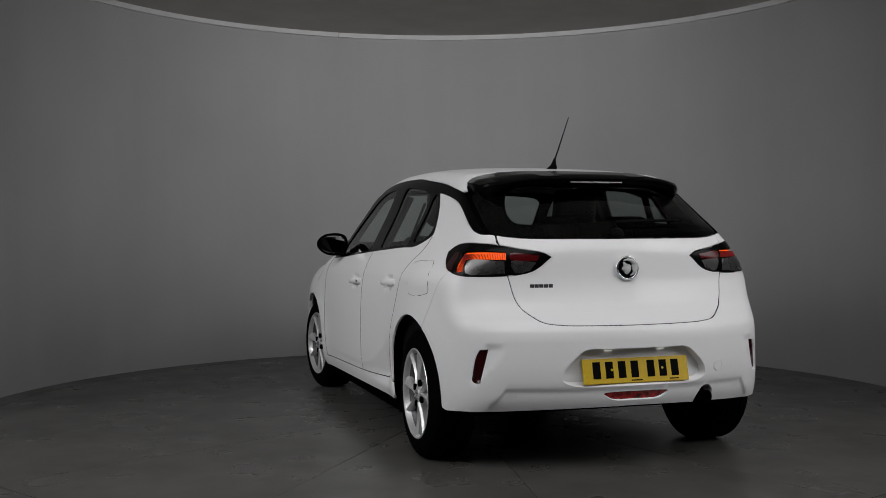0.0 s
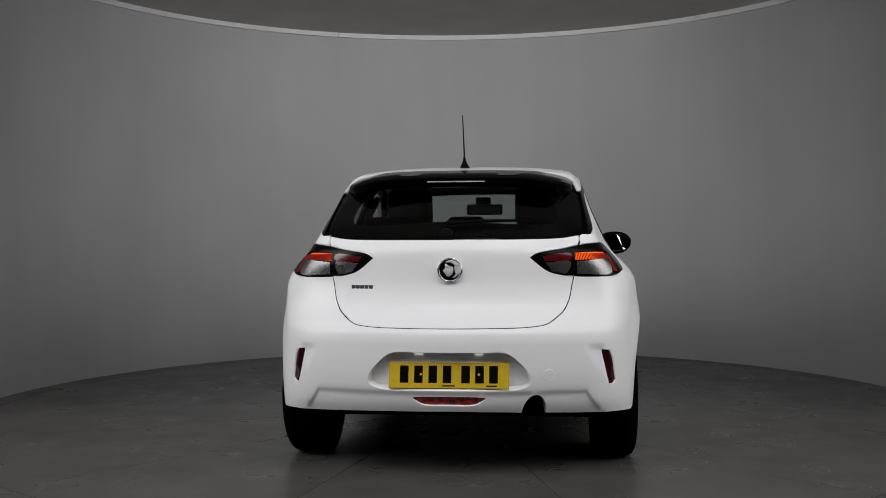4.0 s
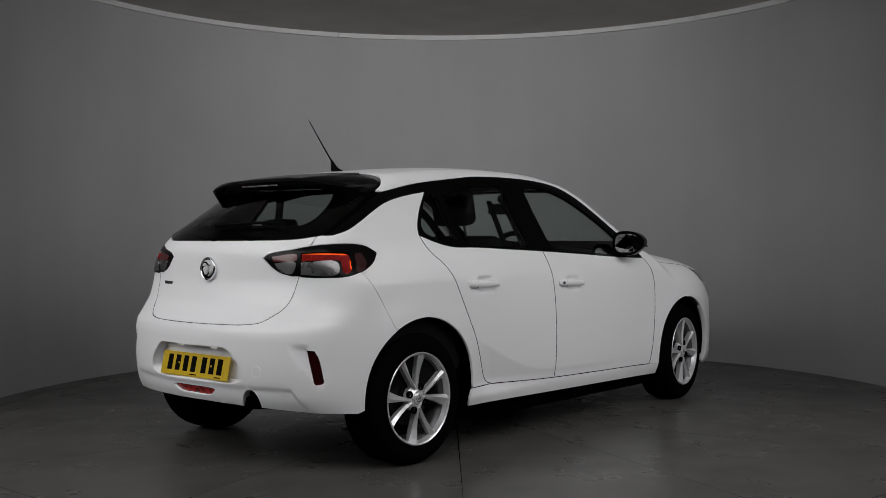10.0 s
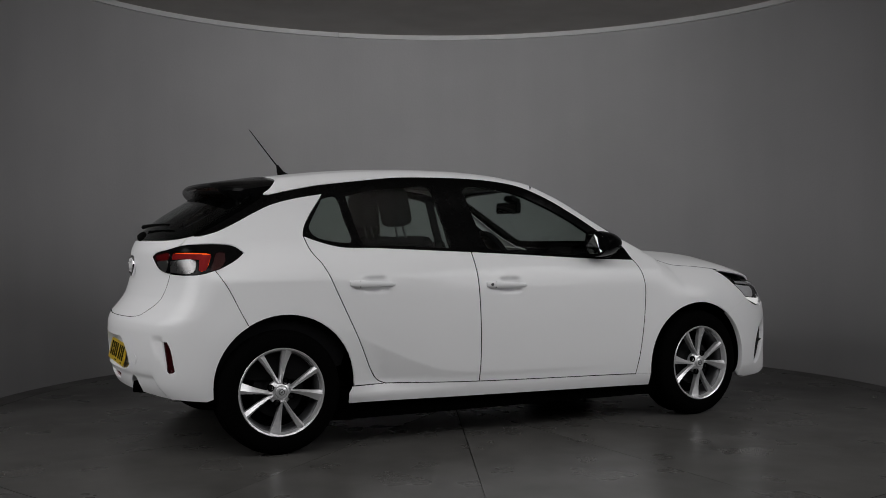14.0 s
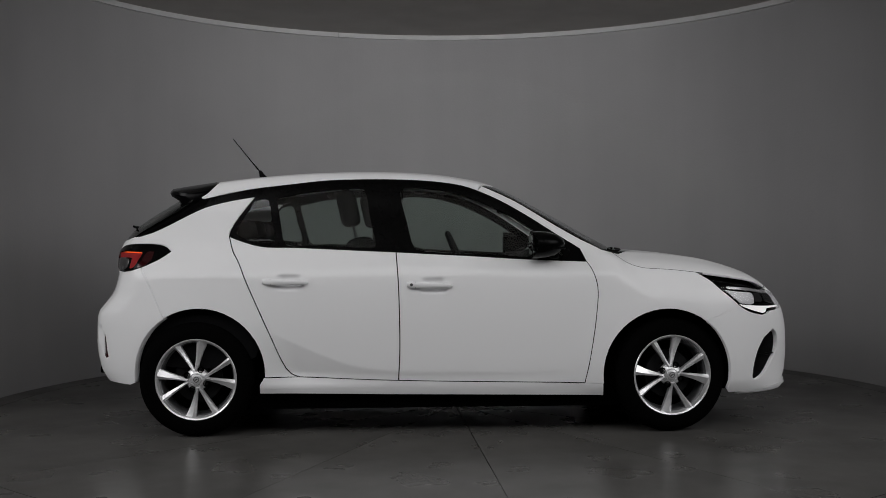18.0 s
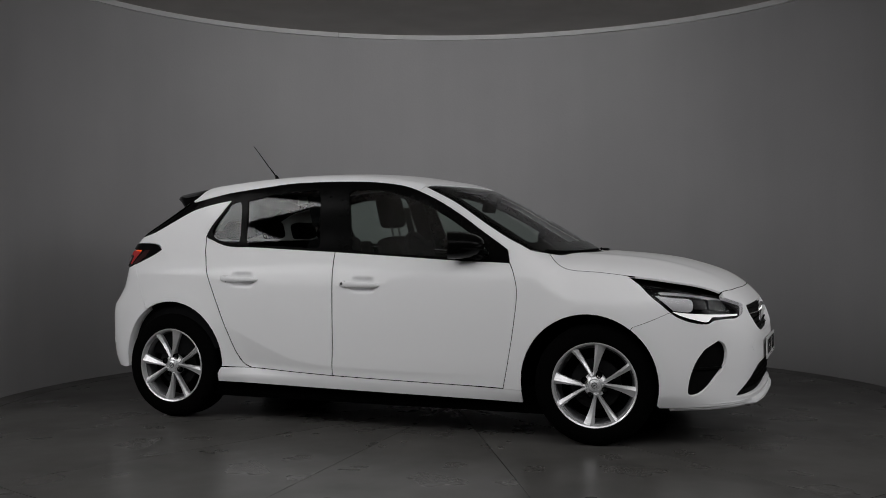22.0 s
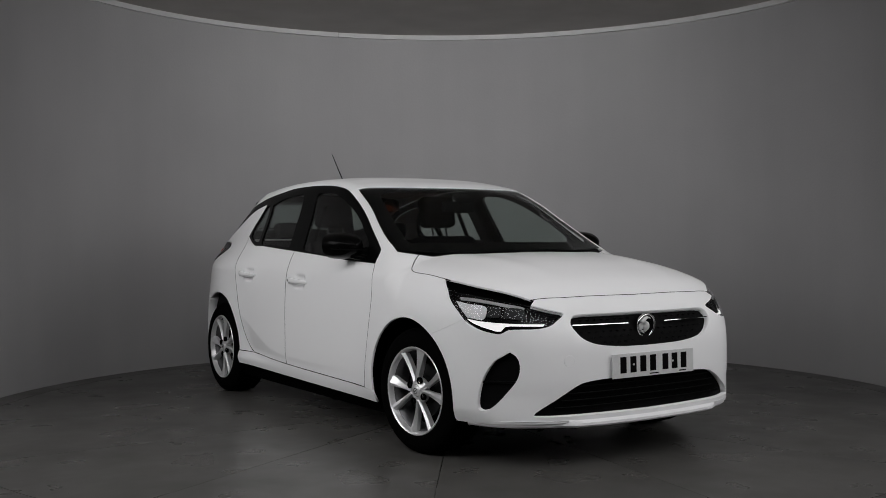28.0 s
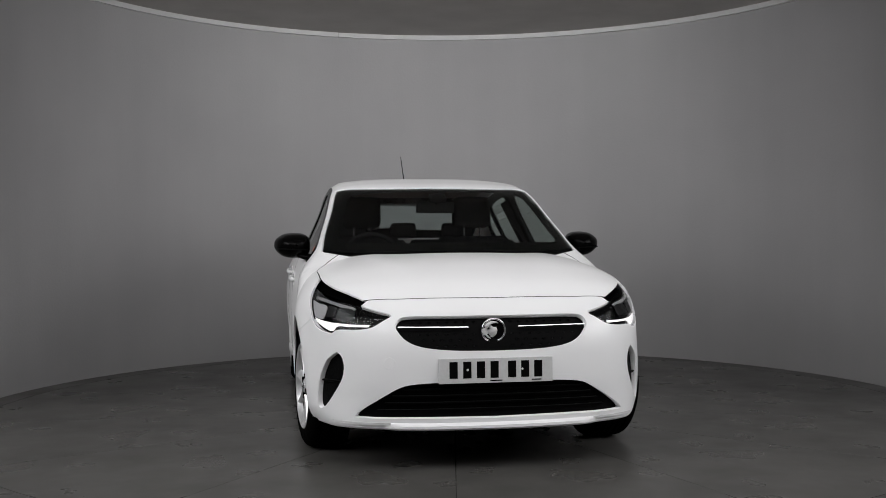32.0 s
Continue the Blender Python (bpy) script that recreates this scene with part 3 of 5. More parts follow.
HEAD = noses(((1.468, 0.745, 0.823), (1.50, 0.765, 0.80), (1.54, 0.785, 0.765), (1.60, 0.785, 0.715), (1.66, 0.785, 0.668), (1.724, 0.766, 0.637), (1.80, 0.722, 0.621), (1.825, 0.705, 0.624),
              (1.85, 0.685, 0.640), (1.936, 0.582, 0.647), (1.955, 0.53, 0.660), (1.958, 0.49, 0.685), (1.948, 0.452, 0.708), (1.912, 0.515, 0.728), (1.867, 0.575, 0.748)), 4)
WING_SEAM = sides(((1.648, 0.678), (1.557, 0.637), (1.475, 0.606)))
LAMP_TOP = tails(((-1.802, 0.355, 0.966), (-1.790, 0.385, 0.984), (-1.748, 0.495, 1.004), (-1.705, 0.562, 1.020), (-1.645, 0.630, 1.029), (-1.52, 0.669, 1.029), (-1.46, 0.682, 1.018), (-1.425, 0.718, 0.989)))
LAMP_LOW = tails(((-1.425, 0.718, 0.989), (-1.480, 0.750, 0.950), (-1.565, 0.768, 0.909), (-1.640, 0.740, 0.885), (-1.700, 0.660, 0.880), (-1.755, 0.550, 0.883), (-1.775, 0.48, 0.893), (-1.789, 0.428, 0.910), (-1.802, 0.355, 0.966)))
GATE_SIDE = tails(((-1.755, 0.550, 0.883), (-1.788, 0.530, 0.783), (-1.81, 0.505, 0.740), (-1.838, 0.470, 0.710), (-1.868, 0.422, 0.681), (-1.892, 0.341, 0.669), (-1.92, 0.17, 0.665), (-1.928, 0.0, 0.664)))
GLASS_LOW = tails(((-1.661, 0.566, 1.066), (-1.70, 0.49, 1.054), (-1.752, 0.377, 1.049), (-1.79, 0.2, 1.048), (-1.806, 0.0, 1.047)))
BUMPER_SEAM = sides(((-1.573, 0.905), (-1.516, 0.807), (-1.468, 0.704)))


def between(line, a, b, axis=0):
    """The piece of a line whose values on that axis lie from a to b."""
    lo, hi = min(a, b), max(a, b)
    return line[(line[:, axis] >= lo - 1e-6) & (line[:, axis] <= hi + 1e-6)]


def hollow(k):
    gx, gz = GRIPS[k]
    a, b = np.meshgrid(np.arange(gx - 0.084, gx + 0.085, 0.012), np.arange(gz - 0.054, gz + 0.055, 0.009))
    a, b = a.ravel(), b.ravel()
    # and along the fold over the foot of the doors
    x = np.arange(-0.96, 0.7, 0.024)
    for d in (-0.008, 0.0, 0.010, 0.020, 0.030, 0.042):
        a, b = np.concatenate([a, x]), np.concatenate([b, spl(x, CREASE) - d])
    return np.stack([a, b], 1)


def body():
    # doors
    fd = panel("front_door", "side", cat([between(BELT, -0.204, 0.9), DOOR_FRONT, between(FOOT, -0.19, 0.80)[::-1], DOOR_MID[::-1]]), PAINT, CAR, "white painted front door", mirror=True, extra=hollow(0), gap=0.003)
    rd = panel("rear_door", "side", cat([between(BELT, -2, -0.206), DOOR_MID, between(FOOT, -0.71, -0.20)[::-1], DOOR_REAR[::-1]]), PAINT, CAR, "white painted rear door", mirror=True, extra=hollow(1), gap=0.003)
    panel("sill", "side", cat([FOOT, sides(((0.905, 0.202), (-0.291, 0.220), (-0.93, 0.232))), sides(((-0.930, 0.280), (-0.908, 0.316)))]), PAINT, CAR, "white painted sill", mirror=True, gap=0.0015)
    a0 = math.degrees(math.atan2(0.606 - HUB_Z, 1.475 - AXLE_F))
    wing = cat([sides(((0.824, 0.923), (0.797, 0.992))), A_FRONT[-1:], HOOD_SIDE[HOOD_SIDE[:, 0] < 1.468], HEAD[:17], WING_SEAM, onto("side", arc(AXLE_F, a0, 186)), sides(((0.901, 0.268), (0.803, 0.272))), DOOR_FRONT[::-1]])
    panel("front_wing", "side", wing, PAINT, CAR, "white painted front wing over the wheel", mirror=True, gap=0.0010)
    b0 = math.degrees(math.atan2(0.704 - HUB_Z, -1.468 - AXLE_R))
    quarter = cat([WIN_REAR, STRIP_LOW, tails(((-1.613, 0.60, 1.070), (-1.661, 0.566, 1.066), (-1.69, 0.566, 1.035), (-1.705, 0.562, 1.020))), between(LAMP_TOP, -1.70, 0), between(LAMP_LOW, -1.57, 0), BUMPER_SEAM,
                   onto("side", arc(AXLE_R, b0, 2)), sides(((-0.905, 0.318), (-0.72, 0.317))), DOOR_REAR[::-1]])
    panel("rear_quarter", "side", quarter, PAINT, CAR, "white painted rear quarter panel", mirror=True)
    # roof, pillars and bonnet
    roof_rear = tops(((-1.297, 0.572), (-1.242, 0.560), (-1.212, 0.527), (-1.203, 0.470), (-1.215, 0.42), (-1.262, 0.36), (-1.285, 0.25), (-1.295, 0.0)))
    roof_front = tops(((0.378, 0.0), (0.366, 0.239), (0.335, 0.391), (0.285, 0.53)))
    rail = between(RAIL, -1.29, 0.25)
    half = cat([roof_front, rail[::-1], roof_rear[1:]])
    panel("roof", "top", both(half), PAINT, CAR, "white painted roof", gap=0.001, step=0.045)
    panel("a_pillar", "side", cat([between(RAIL, 0.24, 0.9), sides(((0.80, 0.988), (0.916, 0.985))), A_FRONT[::-1]]), PAINT, CAR, "white painted windscreen pillar", mirror=True, gap=0.0005)
    hood_rear = tops(((1.190, 0.0), (1.180, 0.2), (1.130, 0.38), (1.065, 0.52), (1.010, 0.598), (0.993, 0.624)))
    panel("bonnet", "top", both(cat([hood_rear, HOOD_SIDE, HOOD_FRONT])), PAINT, CAR, "white painted bonnet", step=0.04)
    return fd, rd


FRONT_DOOR, REAR_DOOR = body()


def shell():
    """Dark inner shell behind the seams of the outer panels."""
    side = cat([between(BELT, -1.05, 0.80), sides(((0.84, 0.93), (0.95, 0.92), (1.0, 0.86)), 3), onto("side", [(AXLE_F + (ARCH + 0.05) * math.cos(radians(a)), HUB_Z + (ARCH + 0.05) * math.sin(radians(a))) for a in range(115, 186, 10)]),
                sides(((0.86, 0.24), (-0.83, 0.26)), 6), onto("side", [(AXLE_R + (ARCH + 0.05) * math.cos(radians(a)), HUB_Z + (ARCH + 0.05) * math.sin(radians(a))) for a in range(0, 61, 10)]), sides(((-1.12, 0.80), (-1.10, 1.02)), 4)])
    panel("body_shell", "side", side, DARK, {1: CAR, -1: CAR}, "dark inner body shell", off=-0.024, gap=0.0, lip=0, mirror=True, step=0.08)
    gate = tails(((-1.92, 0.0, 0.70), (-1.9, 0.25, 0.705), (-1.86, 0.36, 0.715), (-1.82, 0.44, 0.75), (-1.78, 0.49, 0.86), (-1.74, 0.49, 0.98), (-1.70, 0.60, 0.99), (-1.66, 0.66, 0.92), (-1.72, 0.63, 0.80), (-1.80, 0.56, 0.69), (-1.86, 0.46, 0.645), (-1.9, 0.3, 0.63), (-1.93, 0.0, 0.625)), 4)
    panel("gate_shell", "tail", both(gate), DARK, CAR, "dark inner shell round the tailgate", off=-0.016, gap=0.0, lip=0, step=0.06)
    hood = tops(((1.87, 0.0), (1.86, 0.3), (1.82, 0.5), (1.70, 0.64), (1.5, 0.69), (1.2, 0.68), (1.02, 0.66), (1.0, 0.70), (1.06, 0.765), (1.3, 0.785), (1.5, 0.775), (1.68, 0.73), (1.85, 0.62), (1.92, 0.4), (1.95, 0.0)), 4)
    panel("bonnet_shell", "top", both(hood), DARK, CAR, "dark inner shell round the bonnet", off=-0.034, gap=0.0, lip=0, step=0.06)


shell()


def windows():
    fd_glass = sides(((-0.188, 1.305), (-0.165, 1.326), (-0.06, 1.330), (0.05, 1.318), (0.198, 1.276), (0.376, 1.198), (0.53, 1.108), (0.66, 1.010), (0.70, 0.965), (0.68, 0.948), (0.60, 0.945), (0.294, 0.962), (-0.09, 0.990), (-0.110, 1.01), (-0.150, 1.16)), 4)
    rd_glass = sides(((-0.862, 1.275), (-0.69, 1.312), (-0.50, 1.328), (-0.395, 1.330), (-0.375, 1.31), (-0.345, 1.16), (-0.315, 1.010), (-0.330, 1.002), (-0.50, 1.008), (-0.70, 1.016), (-0.800, 1.022), (-0.835, 1.14)), 4)
    q_glass = sides(((-0.985, 1.262), (-0.915, 1.272), (-0.885, 1.16), (-0.865, 1.04), (-0.94, 1.036), (-1.055, 1.068), (-1.075, 1.11), (-1.05, 1.16)), 4)
    band = cat([BELT, sides(((0.824, 0.923), (0.797, 0.992))), RAIL[::-1], tails(((-1.297, 0.570, 1.270), (-1.42, 0.578, 1.19), (-1.53, 0.58, 1.125), (-1.62, 0.578, 1.068))), STRIP_LOW[::-1], WIN_REAR[::-1]])
    fr = panel("window_surround", "side", band, SURROUND, CAR, "gloss black window surround and rear pillar strip", holes=(fd_glass, rd_glass, q_glass), mirror=True, gap=0.001, step=0.035, lip=0.02)
    for name, line, par, lab in (("front_side_window", fd_glass, FRONT_DOOR, "clear front side window"), ("rear_side_window", rd_glass, REAR_DOOR, "clear rear side window"), ("quarter_light", q_glass, CAR, "small fixed quarter light")):
        got = panel(name, "side", line, GLASS, par, lab, off=-0.006, gap=-0.004, lip=0, mirror=True, step=0.06)
        for ob in got.values():
            ob.visible_shadow = False
    # windscreen with its printed black border
    edge = A_FRONT[::-1]
    low = tops(((1.078, 0.0), (1.070, 0.2), (1.040, 0.40), (0.985, 0.58), (0.930, 0.675)))
    top = tops(((0.285, 0.53), (0.335, 0.391), (0.366, 0.239), (0.378, 0.0)))
    half = cat([low, edge[1:], top])
    inner = tops(((0.99, 0.0), (0.975, 0.25), (0.94, 0.42), (0.895, 0.56), (0.880, 0.60), (0.855, 0.612), (0.78, 0.598), (0.50, 0.545), (0.43, 0.525), (0.405, 0.49), (0.400, 0.43), (0.415, 0.239), (0.422, 0.0)))
    ws = panel("windscreen", "top", both(half), SCREEN_GLASS, CAR, "clear windscreen", lip=0, step=0.06, gap=0.002, off=-0.003)
    ws.visible_shadow = False
    panel("windscreen_border", "top", both(half), SURROUND, ws, "printed black windscreen border", holes=(both(inner),), lip=0, off=-0.007, step=0.05)
    # rear window
    side = tails(((-1.625, 0.574, 1.070), (-1.53, 0.575, 1.125), (-1.42, 0.570, 1.19), (-1.335, 0.555, 1.245)))
    half = cat([GLASS_LOW[::-1], side[1:], tops(((-1.325, 0.50), (-1.325, 0.25), (-1.325, 0.0)))])
    inner = tops(((-1.735, 0.0), (-1.725, 0.2), (-1.69, 0.36), (-1.64, 0.455), (-1.60, 0.47), (-1.52, 0.462), (-1.43, 0.42), (-1.41, 0.38), (-1.40, 0.0)))
    rw = panel("rear_window", "top", both(half), PRIVACY, CAR, "dark tinted rear window", lip=0, step=0.06, gap=0.001, off=-0.001)
    rw.visible_shadow = False
    panel("rear_window_border", "top", both(half), SURROUND, rw, "printed black rear window border", holes=(both(inner),), lip=0, off=-0.005, step=0.05)


windows()


def tail():
    gate = cat([GLASS_LOW[::-1], tails(((-1.661, 0.566, 1.066), (-1.69, 0.566, 1.035), (-1.705, 0.562, 1.020))), between(LAMP_TOP, -9, -1.705)[::-1], between(LAMP_LOW, -9, -1.755)[::-1], GATE_SIDE])
    panel("tailgate", "tail", both(gate), PAINT, CAR, "white painted tailgate")
    edge = cat([GATE_SIDE[::-1], between(LAMP_LOW, -1.755, -1.57)[::-1], BUMPER_SEAM])
    b0 = math.degrees(math.atan2(0.704 - HUB_Z, -1.468 - AXLE_R))
    rim = onto("side", arc(AXLE_R, b0, 183, 10))
    foot = tails(((-1.63, 0.80, 0.280), (-1.70, 0.749, 0.284), (-1.80, 0.604, 0.289), (-1.882, 0.344, 0.298), (-1.922, 0.0, 0.304)))
    bow = tails([(-1.89, 0.372 + 0.056 * math.cos(radians(a)), 0.296 + 0.082 * math.sin(radians(a))) for a in range(0, 181, 15)], 1)
    low_r = cat([foot[foot[:, 1] > 0.43], bow, foot[foot[:, 1] < 0.31]])
    notched = (cat([edge, rim, low_r]) * (1, -1, 1))[::-1]
    fold = []
    for s in (1, -1):
        for d in (-0.014, -0.007, 0.0, 0.007, 0.014):
            line = tails([(-1.94, 0.01, 0.388 + d), (-1.93, 0.2, 0.388 + d), (-1.88, 0.42, 0.388 + d), (-1.86, 0.54, 0.388 + d), (-1.85, 0.575 + d * 0.5, 0.386 + d), (-1.84, 0.594 + d * 0.8, 0.378 + d * 0.6), (-1.83, 0.612 + d * 0.8, 0.352 + d * 0.5), (-1.82, 0.63 + d * 0.8, 0.325 + d * 0.5), (-1.81, 0.645 + d * 0.8, 0.302 + d * 0.5)], 5)
            fold.append(line * (1, s, 1))
    for s in (1, -1):
        for k in (-0.066, -0.058, -0.046, -0.034, -0.022, -0.011, -0.003):
            dip = [(-1.80, float(pocket_edge(z)) + k * np.clip((z - 0.40) / 0.16, 0.15, 1), z) for z in (0.60, 0.592, 0.584, 0.572, 0.56, 0.54, 0.52, 0.50, 0.48, 0.46, 0.44, 0.425, 0.41)]
            fold.append(tails(dip, 1) * (1, s, 1))
    fold = cat(fold)
    recess = both(tails(((-1.938, 0.0, 0.563), (-1.938, 0.15, 0.563), (-1.936, 0.247, 0.560), (-1.930, 0.30, 0.523), (-1.920, 0.345, 0.470), (-1.916, 0.350, 0.430), (-1.92, 0.30, 0.405), (-1.93, 0.15, 0.400), (-1.93, 0.0, 0.400)), 4))
    slant = [(-1.80, float(pocket_edge(z)) + 0.001, z) for z in (0.566, 0.53, 0.48, 0.44, 0.418)]
    pocket = tails(slant + [(-1.765, 0.720, 0.424), (-1.767, 0.716, 0.46), (-1.775, 0.702, 0.53), (-1.785, 0.686, 0.563)], 4)
    pocket_l = pocket * (1, -1, 1)
    fog = both(tails(((-1.936, 0.0, 0.371), (-1.936, 0.11, 0.370), (-1.936, 0.160, 0.364), (-1.934, 0.14, 0.348), (-1.931, 0.11, 0.334), (-1.931, 0.0, 0.332)), 4))
    bumper = panel("rear_bumper", "tail", cat([edge, rim, foot, notched]), PAINT, CAR, "white painted rear bumper", holes=(recess, pocket, pocket_l, fog), lip=0.055, step=0.024, gap=0.0012, extra=fold)
    # floor of the plate recess, pocket reflectors, fog lamp
    panel("plate_recess", "tail", recess, PAINT, bumper, "white recess behind the number plate", off=-0.048, gap=-0.012, lip=0)
    panel("reflector", "tail", pocket, RED_DARK, {1: bumper, -1: bumper}, "dark red reflector", off=-0.007, gap=-0.001, lip=0, mirror=True, step=0.015)
    panel("fog_lamp", "tail", fog, FOG_RED, bumper, "red rear fog lamp", off=-0.012, gap=-0.008, lip=0, step=0.02)
    # lamps
    BAR = ((-1.735, 0.550, 0.986), (-1.69, 0.622, 0.990), (-1.635, 0.690, 0.989), (-1.606, 0.722, 0.984), (-1.600, 0.729, 0.955), (-1.606, 0.728, 0.906), (-1.628, 0.704, 0.905), (-1.632, 0.698, 0.953), (-1.66, 0.665, 0.959), (-1.738, 0.550, 0.957))
    lamps = panel("tail_lamp", "tail", cat([LAMP_TOP, LAMP_LOW[1:-1]]), GLOSS_BLACK, CAR, "smoked tail lamp with a lit red bar", holes=(tails(BAR, 2),), mirror=True, gap=0.003, off=0.003, step=0.02)

    def inlay(name, pts, mat, off, label=""):
        panel(name, "tail", tails(pts, 4), mat, lamps, label, off=off, gap=0.0, lip=0.004, mirror=True, step=0.015)

    inlay("outer_lens", ((-1.535, 0.735, 0.985), (-1.58, 0.737, 0.982), (-1.582, 0.742, 0.94), (-1.585, 0.745, 0.902), (-1.55, 0.765, 0.915), (-1.53, 0.758, 0.945)), RED_DARK, 0.005)
    panel("light_bar", "tail", tails(BAR, 2), TAIL_GLOW, lamps, "lit orange-red light bar", off=-0.011, gap=-0.003, lip=0, mirror=True, step=0.015)
    # fins added to hide the glowing bar from the side; their red shows instead
    for w in [0.553 + 0.006 * i for i in range(30)] + [0.7312]:
        z0, z1 = (0.957, 0.988) if w < 0.694 else (0.905, 0.986)
        at = -1.735 + 0.135 * (w - 0.55) / 0.179
        foot, head = tails([(at, w, z0), (at, w, z1)], 1)
        way = np.array((-math.cos(radians(12)), math.sin(radians(12)), 0))
        side = np.array((way[1], -way[0], 0)) * 0.0006
        nr = slope(np.array([foot, head]))
        for sgn in (1, -1):
            bm = bmesh.new()
            vs = []
            for p, n in ((foot, nr[0]), (head, nr[1])):
                base = p - n * 0.011
                run = 0.0125 / max(0.3, float(way @ n))
                for a in (base - side, base + side, base + way * run + side, base + way * run - side):
                    vs.append(bm.verts.new(a * (1, sgn, 1)))
            for f in ((0, 1, 2, 3), (4, 5, 6, 7), (0, 1, 5, 4), (1, 2, 6, 5), (2, 3, 7, 6), (3, 0, 4, 7)):
                bm.faces.new([vs[q] for q in f])
            part("fin", bm, FIN_RED, lamps[sgn])
    inlay("inner_bar", ((-1.785, 0.405, 0.972), (-1.745, 0.530, 0.981), (-1.750, 0.530, 0.955), (-1.79, 0.420, 0.950)), RED, 0.007, "dark red inner bar")
    inlay("reversing_lamp", ((-1.792, 0.425, 0.943), (-1.755, 0.530, 0.947), (-1.765, 0.515, 0.897), (-1.786, 0.455, 0.905)), TAIL_CLEAR, 0.007, "smoked clear reversing lamp")
    inlay("indicator", ((-1.742, 0.557, 0.947), (-1.645, 0.685, 0.947), (-1.650, 0.695, 0.895), (-1.745, 0.557, 0.893)), TAIL_CLEAR, 0.007, "smoked clear indicator lens")
    # spoiler
    bm = bmesh.new()
    n = 16
    rings = []
    for i in range(-n, n + 1):
        w = 0.552 * i / n
        e = abs(i / n)
        xb = -1.535 + 0.07 * e**2 + 0.09 * max(0, (e - 0.84) / 0.16) ** 2
        xf = float(np.interp(abs(w), (0, 0.25, 0.34, 0.38, 0.42, 0.47, 0.527, 0.556), (-1.280, -1.270, -1.245, -1.215, -1.200, -1.190, -1.196, -1.215)))
        drop = float(spl(-1.25, ROOF)) - float(onto("top", [(-1.25, w)])[0][2])
        top = lambda x: float(spl(x, ROOF)) - drop + 0.004
        # the outer ends reach down to the pillar strip
        foot = lambda x, z: z if e < 0.9 else min(z, float(skin_top(np.array([x]), np.array([w]))[0]) - 0.008)
        rings.append([bm.verts.new((x, y * (1 - 0.22 * max(0, xf - x)), z)) for x, y, z in ((xf + 0.02, w, top(xf + 0.02) - 0.012), (xf, w, top(xf)), ((xf + xb) / 2, w, top((xf + xb) / 2)), (xb + 0.015, w, top(xb + 0.015)), (xb, w, top(xb) - 0.012),
                                                (xb + 0.006, w, top(xb) - 0.024), (xb + 0.042, w, foot(xb + 0.042, top(xb) - 0.046)), (xf - 0.10, w, foot(xf - 0.10, top(xf) - 0.088)), (xf + 0.02, w, foot(xf + 0.02, top(xf) - 0.07)))])
    for a, b in zip(rings, rings[1:]):
        for k in range(9):
            bm.faces.new((a[k], a[(k + 1) % 9], b[(k + 1) % 9], b[k]))
    bm.faces.new(rings[0][::-1])
    bm.faces.new(rings[-1])
    sp = part("spoiler", bm, GLOSS_BLACK, CAR, "gloss black roof spoiler over the rear window", smooth=True)
    sp.data.set_sharp_from_angle(angle=radians(35))
    bm = bmesh.new()
    block(bm, (0.006, 0.27, 0.008), pose(-1.530, 0, 1.316, 0, 12, 0), 0.002)
    part("brake_light", bm, TAIL_CLEAR, sp, "slim high brake light")


tail()


